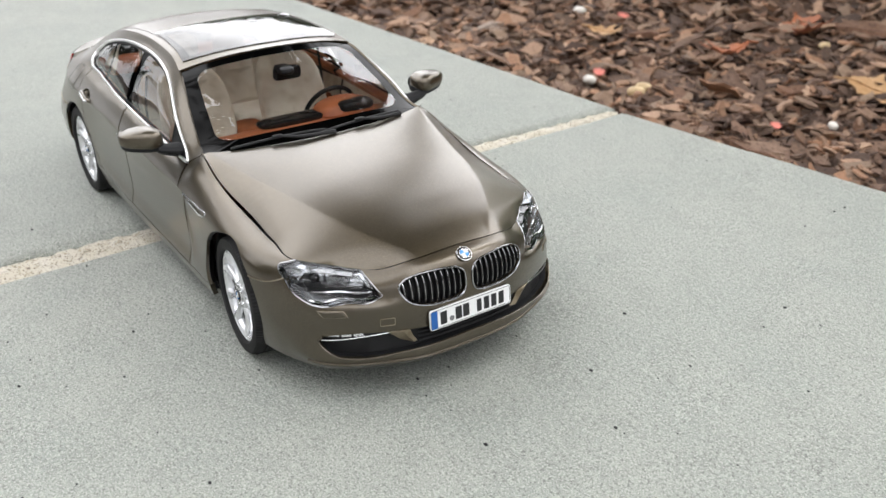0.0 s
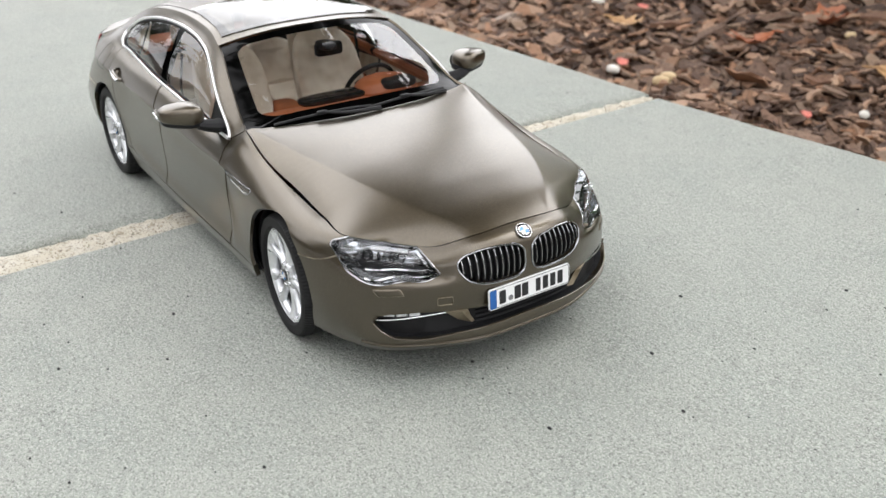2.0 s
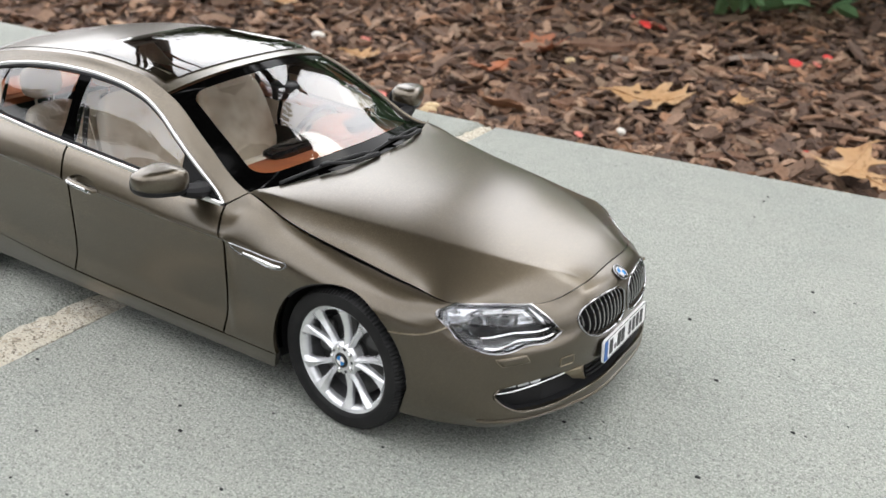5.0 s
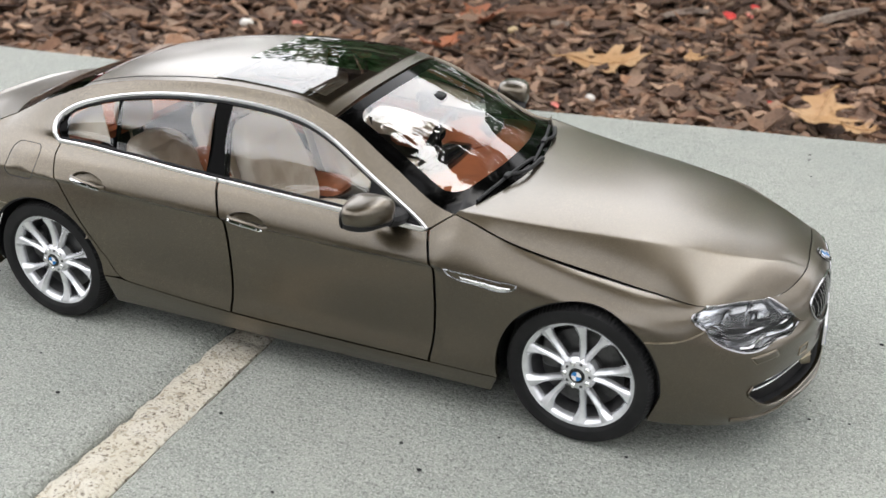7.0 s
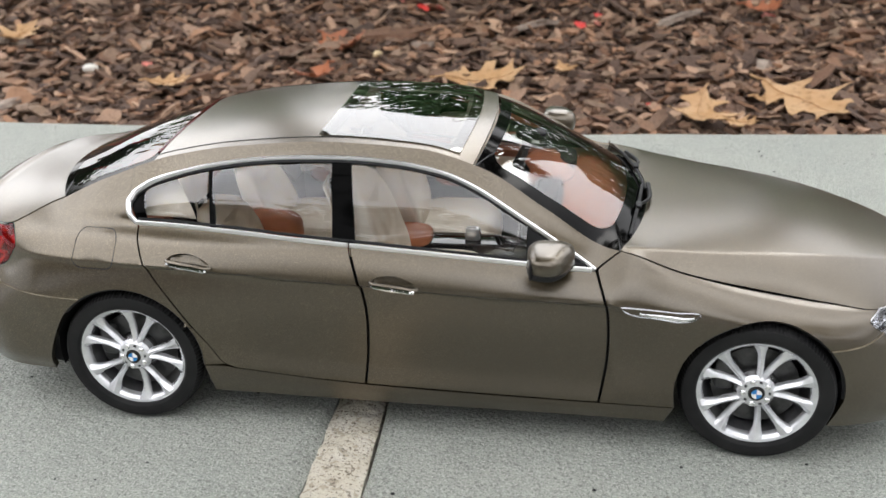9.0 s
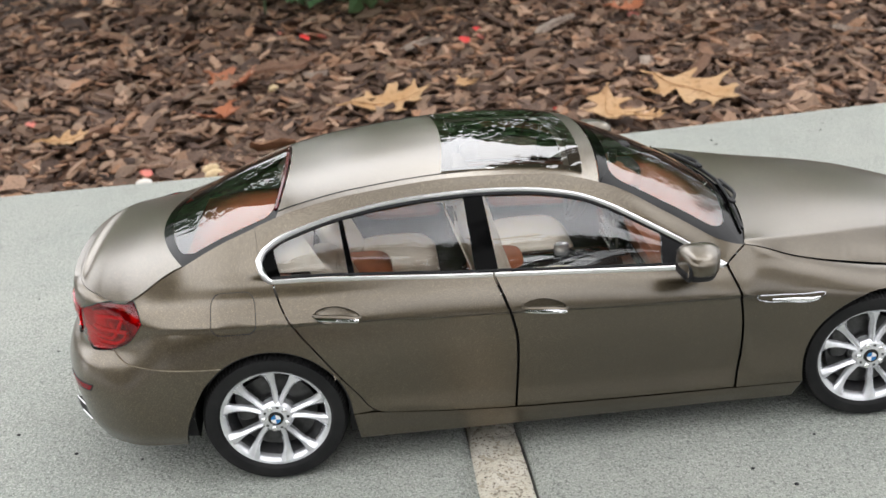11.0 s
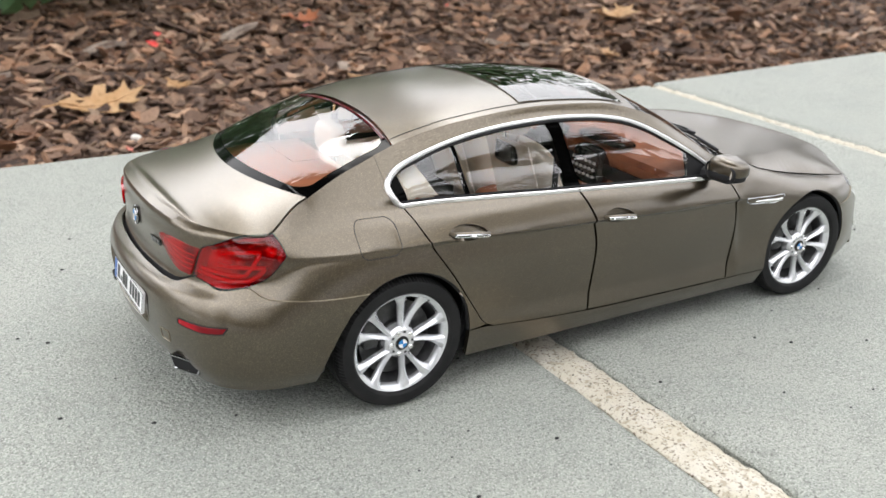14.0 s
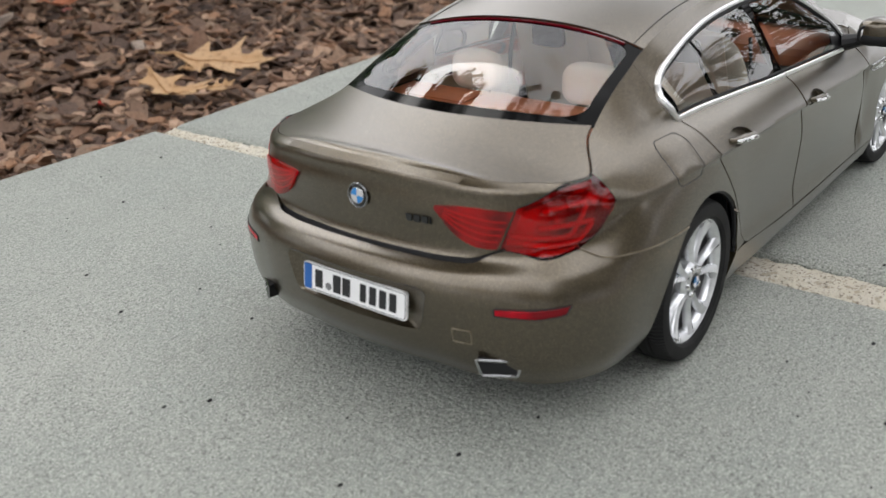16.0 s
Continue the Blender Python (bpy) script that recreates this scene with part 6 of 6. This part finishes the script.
def oak_leaf(name, x, y, z, size, turn, mat, label, curl=.25, tip=(0, 0), seed=0):
    """A dry leaf with pointed lobes, a raised midrib and a stalk, curled at its rim."""
    size *= .9
    rnd = random.Random(seed)
    n, ks = 56, (-1, -.8, -.55, -.28, 0, .28, .55, .8, 1)
    keys = np.array(LOBES)
    sides = []
    for _ in (0, 1):
        k = keys.copy()
        k[1:-1, 1] += [rnd.uniform(-.025, .025) for _ in k[1:-1]]
        k[1:-1, 2] *= [rnd.uniform(.72, 1.2) for _ in k[1:-1]]
        sides.append(k)
    bow = rnd.uniform(-.10, .10)
    g = np.zeros((n + 1, len(ks), 3))
    for i in range(n + 1):
        t = i / n
        for j, k in enumerate(ks):
            q = sides[0] if k < 0 else sides[1]
            a = abs(k)
            px_ = t * (1 - a) + float(np.interp(t, q[:, 0], q[:, 1])) * a
            w = float(np.interp(t, q[:, 0], q[:, 2])) * k
            zz = curl * (abs(w) ** 1.5) * 1.1 + curl * .45 * (2 * px_ - 1) ** 2 + .045 * noise.noise(Vector((px_ * 3.2, w * 5, seed * 3.1))) + .02 * noise.noise(Vector((px_ * 9, w * 12, seed)))
            g[i, j] = ((px_ - .5) * size, (w + bow * (2 * px_ - 1) ** 2) * size, zz * size)
    ob = part(name, *panel(g, .0006, (0, 0, 1)), mat, None, label, scale=1)
    tagged(ob, category="leaf", group="fallen leaves")
    mid = len(ks) // 2
    base = g[0, mid]
    stalk = [base + np.array([-.20 * size * k, .04 * size * k * k, -.03 * size * k]) for k in np.linspace(0, 1, 8)]
    part("stalk", *tube(stalk, .0009, 5), mat, ob, scale=1)
    part("midrib", *tube([g[i, mid] + np.array([0, 0, .0005]) for i in range(0, n, 4)], np.linspace(.0009, .0003, 14), 5), mat, ob, scale=1)
    ob.matrix_basis = pose(x, y, max(z, mulch_top(x, y)) + .008, *tip, turn)
    return ob


TAN_L = "dry tan lobed oak leaf curled on the mulch"
RUST_L = "rust-red curled leaf on the mulch"
oak_leaf("oak_leaf", -.038, .512, -.056, .070, 8, M_LEAF, TAN_L, .30, (14, -4), 1)
oak_leaf("oak_leaf", .213, .470, -.056, .082, 312, M_LEAF, TAN_L, .22, (12, 6), 3)
oak_leaf("oak_leaf", .130, .432, -.056, .064, 262, M_LEAF, TAN_L, .35, (-4, 8), 2)
oak_leaf("oak_leaf", .186, .475, -.056, .024, 20, M_LEAF, "scrap of dry tan leaf on the mulch", .3, (8, 0), 4)
oak_leaf("oak_leaf", .156, .410, -.056, .026, 340, M_LEAF, "scrap of dry tan leaf on the mulch", .3, (8, 0), 5)
oak_leaf("oak_leaf", .030, .529, -.050, .026, 300, M_LEAF, "scrap of dry tan leaf on the mulch", .4, (8, 0), 15)
oak_leaf("rust_leaf", -.177, .596, -.049, .060, 318, M_RUST, RUST_L, .5, (12, 0), 6)
oak_leaf("rust_leaf", .216, .694, -.028, .040, 10, M_RUST, RUST_L, .5, (10, 0), 7)
oak_leaf("oak_leaf", .502, .525, -.050, .030, 70, M_LEAF, TAN_L, .4, (10, 0), 8)
oak_leaf("oak_leaf", -.504, .596, -.046, .055, 80, M_LEAF, TAN_L, .4, (5, 0), 9)
oak_leaf("oak_leaf", -.174, .490, -.050, .046, 250, M_RUST, RUST_L, .4, (5, 0), 10)
oak_leaf("oak_leaf", -.294, .465, -.052, .036, 20, M_LEAF, "scrap of dry tan leaf on the mulch", .4, (10, 0), 11)
oak_leaf("oak_leaf", .62, .66, -.034, .07, 10, M_LEAF, TAN_L, .4, (5, 0), 12)


def petal(x, y, z, size, mat, label, turn):
    n = 10
    g = np.array([[((i / n - .5) * size, (j / 6 - .5) * size * .8 * math.sin(math.pi * (i + .6) / (n + 1.2)) ** .6, size * .5 * ((i / n - .5) ** 2 + (j / 6 - .5) ** 2)) for j in range(7)] for i in range(n + 1)])
    ob = part("petal", *panel(g * .75, .0005, (0, 0, 1)), mat, None, label, scale=1)
    tagged(ob, category="petal", group="fallen petals")
    ob.matrix_basis = pose(x, y, max(z, mulch_top(x, y)) + .007, 30, 10, turn)


for x, y, z, s, mat, turn in ((.042, .645, -.035, .015, M_RED, 20), (.058, .652, -.035, .014, M_PINK, 80), (-.115, .688, -.029, .018, M_RED, 60), (-.098, .690, -.030, .016, M_PINK, 120),
                              (.098, .466, -.061, .010, M_RED, 10), (.060, .690, -.034, .010, M_RED, 10), (-.140, .73, -.03, .012, M_PINK, 10), (-.217, .386, -.058, .012, M_PINK, 40),
                              (-.047, .391, -.058, .010, M_PINK, 70), (-.343, .535, -.055, .015, M_PINK, 70), (.224, .700, -.06, .018, M_PINK, 0), (.44, .76, -.03, .014, M_RED, 30)):
    petal(x, y, z, s, mat, "small fallen petal, %s" % ("bright red" if mat == M_RED else "salmon pink") + " on the mulch", turn)

# ---- shrubs at the back of the bed ----
def leaf_cloud(count, seed, place, size, fold=.25, mid=4):
    """Many small folded leaves; place(rnd) gives each one's middle."""
    rnd = random.Random(seed)
    verts, faces = [], []
    for _ in range(count):
        c, s = place(rnd), rnd.uniform(*size)
        m = pose(*c, rnd.gauss(0, 35), rnd.gauss(0, 35), rnd.uniform(0, 360))
        b = len(verts)
        for x, y, z in ((-.5, 0, 0), (-.15, -.27, fold * .3), (-.1, 0, -.02), (-.15, .27, fold * .3), (.25, -.22, fold * .3), (.25, 0, -.03), (.25, .22, fold * .3), (.5, 0, -.08)):
            verts.append(tuple(m @ Vector((x * s, y * s, z * s))))
        for f in ((0, 1, 2), (0, 2, 3), (1, 4, 5, 2), (2, 5, 6, 3), (4, 7, 5), (5, 7, 6)):
            faces.append(tuple(b + i for i in f))
    return verts, faces


def shrub(x, y, z, wide, high, count, seed, leaf, name="shrub", label="low green shrub at the back of the mulch bed"):
    base = tagged(new(name), label, "shrub", "shrubs")
    rnd = random.Random(seed)
    twigs = []
    for k in range(14):
        a, r = rnd.uniform(0, 6.28), rnd.uniform(.3, 1.0) * wide / 2
        top = (x + r * math.cos(a), y + r * math.sin(a), z + high * rnd.uniform(.4, 1))
        part("stem", *tube(run([(x + .1 * r * math.cos(a), y + .1 * r * math.sin(a), soil_z(x, y) - .01), (x + .5 * r * math.cos(a), y + .5 * r * math.sin(a), z + high * .35), top], 8), np.linspace(.0035, .0012, 8), 5), M_TRUNK, base, scale=1)

    def place(r):
        a, q, h = r.uniform(0, 6.28), r.random() ** .5, r.random()
        swell = math.sin(math.pi * min(1, .18 + h * .8))
        lump = 1 + .25 * noise.noise(Vector((math.cos(a) * 2, math.sin(a) * 2, h * 3 + seed)))
        return (x + q * wide / 2 * swell * lump * math.cos(a), y + q * wide / 2 * swell * lump * math.sin(a), z + h * high)
    part("foliage", *leaf_cloud(count, seed + 1, place, leaf), M_GREEN, base, scale=1)


shrub(-.06, .83, -.005, .40, .42, 1300, 31, (.020, .036))
shrub(.20, .98, .05, .55, .50, 1100, 35, (.020, .036))
# this row and the shrubs after it are added out of view to shade the bed
for k, x in enumerate((-.52, -.12, .30, .66)):
    shrub(x, 1.10 + .04 * (k % 2), .10, .62, .50, 1500, 40 + 3 * k, (.022, .040))
shrub(.30, 1.50, .03, .7, .6, 1200, 34, (.02, .04))
shrub(-.55, 1.25, .03, .6, .6, 900, 32, (.02, .04))
shrub(.85, 1.2, .03, .6, .6, 900, 33, (.02, .04))

# ---- specks of grit on the slabs ----
rnd = random.Random(8)
verts, faces = [], []
grit = [(.0512, -.0766), (.0761, -.0874), (.0624, -.1153), (.1297, -.0031), (.1297, -.0145), (.1569, .0313), (.1821, .0175), (.167, -.0166), (.138, -.0845), (.1728, .0579), (.065, -.0569),
        (-.1246, -.0354), (-.145, -.0292), (-.0068, -.0757), (-.1659, -.016), (-.1608, .0288), (.0225, -.0975), (.0335, -.1125), (-.0535, -.085), (-.146, .083), (-.115, .157), (-.095, .154), (-.056, .184),
        (-.086, -.096), (.049, -.109), (.097, -.052), (.128, .194), (.128, .201), (.130, .172), (.138, .064), (.171, .095), (.167, .111), (.181, .111)]
KNOWN = len(grit)
grit += [(rnd.uniform(-.45, .45), rnd.uniform(-.14, .22)) for _ in range(340)]
for k, (x, y) in enumerate(grit):
    s = rnd.uniform(.0004, .0007) if k < KNOWN else rnd.uniform(.0003, .0006) if rnd.random() < .2 else rnd.uniform(.00015, .0004)
    v, f = blob((x, y, s * .3), (s * 2.2, s * 1.5, s), 2.2, 8, 5)
    faces += [tuple(i + len(verts) for i in q) for q in f]
    verts += list(v)
tagged(part("grit", verts, faces, M_DARK, None, "tiny dark specks of grit on the stone slabs", scale=1), category="grit", kind="stuff")

# ---- trees round about, which the glass and paint mirror ----
def tree(x, y, high, wide, seed, count, low, ox=0.0, oy=0.0, leaf=(.10, .20)):
    base = tagged(new("tree"), "broad leafy tree standing beyond the bed", "tree", "trees round about")
    rnd = random.Random(seed)
    z0 = soil_z(x, y) - .2
    line = run([(x, y, z0), (x + rnd.uniform(-.1, .1), y + rnd.uniform(-.1, .1), high * .3), (x + ox + rnd.uniform(-.3, .3), y + oy + rnd.uniform(-.3, .3), high * .8)], 12)
    part("trunk", *tube(line, np.linspace(.05 + high * .035, .05, 12), 10), M_TRUNK, base, scale=1)
    hubs = []
    for k in range(13):
        a = 6.28 * k / 13 + rnd.uniform(-.3, .3)
        h = low + (high - low) * rnd.uniform(.05, .95)
        r = wide / 2 * math.sin(math.pi * min(1, .2 + .75 * (h - low) / (high - low))) * rnd.uniform(.6, 1.0)
        p0 = line[min(11, int(3 + 8 * (h - low) / (high - low)))]
        p1 = (x + ox + r * math.cos(a), y + oy + r * math.sin(a), h + rnd.uniform(0, .4))
        part("limb", *tube(run([p0, ((p0[0] + p1[0]) / 2, (p0[1] + p1[1]) / 2, (p0[2] + p1[2]) / 2 + .15), p1], 8), np.linspace(.045, .012, 8), 6), M_TRUNK, base, scale=1)
        hubs.append(p1)

    def place(r):
        c = hubs[r.randrange(len(hubs))]
        return tuple(c[i] + r.gauss(0, (.24, .24, .17)[i] * wide / 3) for i in range(3))
    part("crown", *leaf_cloud(count, seed + 1, place, leaf), M_TREE, base, scale=1)


for x, y, high, wide, low, count in ((-2.2, 5.6, 1.1, 1.8, .25, 1800), (-4.0, 4.2, .9, 1.8, .25, 1800), (2.6, 5.4, 1.8, 2.6, .3, 2400), (5.5, 2.2, 1.7, 2.8, .3, 2400), (-6.0, 2.8, 1.0, 2.8, .3, 2400), (.4, 7.4, 1.2, 2.4, .3, 2000),
                                     (-4.6, -3.4, 2.4, 3.4, .4, 4200), (4.8, -3.9, 1.6, 2.8, .3, 3000), (-7.5, 6.0, 2.2, 4.0, .4, 2400), (7.5, 6.0, 2.6, 4.0, .4, 2400),
                                     (3.2, -3.4, 4.8, 2.6, 2.1, 4600), (-.6, -4.8, 2.5, 4.2, .4, 4600), (1.9, -5.2, 2.5, 3.4, .4, 4000), (-2.9, -4.6, 2.2, 3.2, .4, 4000), (6.8, -1.8, 2.4, 3.4, .4, 3000), (-7.0, -.4, 1.8, 3.0, .3, 2400)):
    tree(x, y, high, wide, int(abs(x * 10 + y * 7)) + 50, count, low)
tree(-1.6, 3.6, 6.2, 4.8, 77, 9000, 3.7, .4, -1.3, (.16, .34))
tree(1.6, 3.9, 4.8, 2.0, 91, 2400, 2.9)
# high crown added out of view to darken what the bonnet mirrors
tree(-4.8, 3.9, 8.2, 4.4, 61, 11000, 5.0, 1.6, -1.4, (.18, .36))
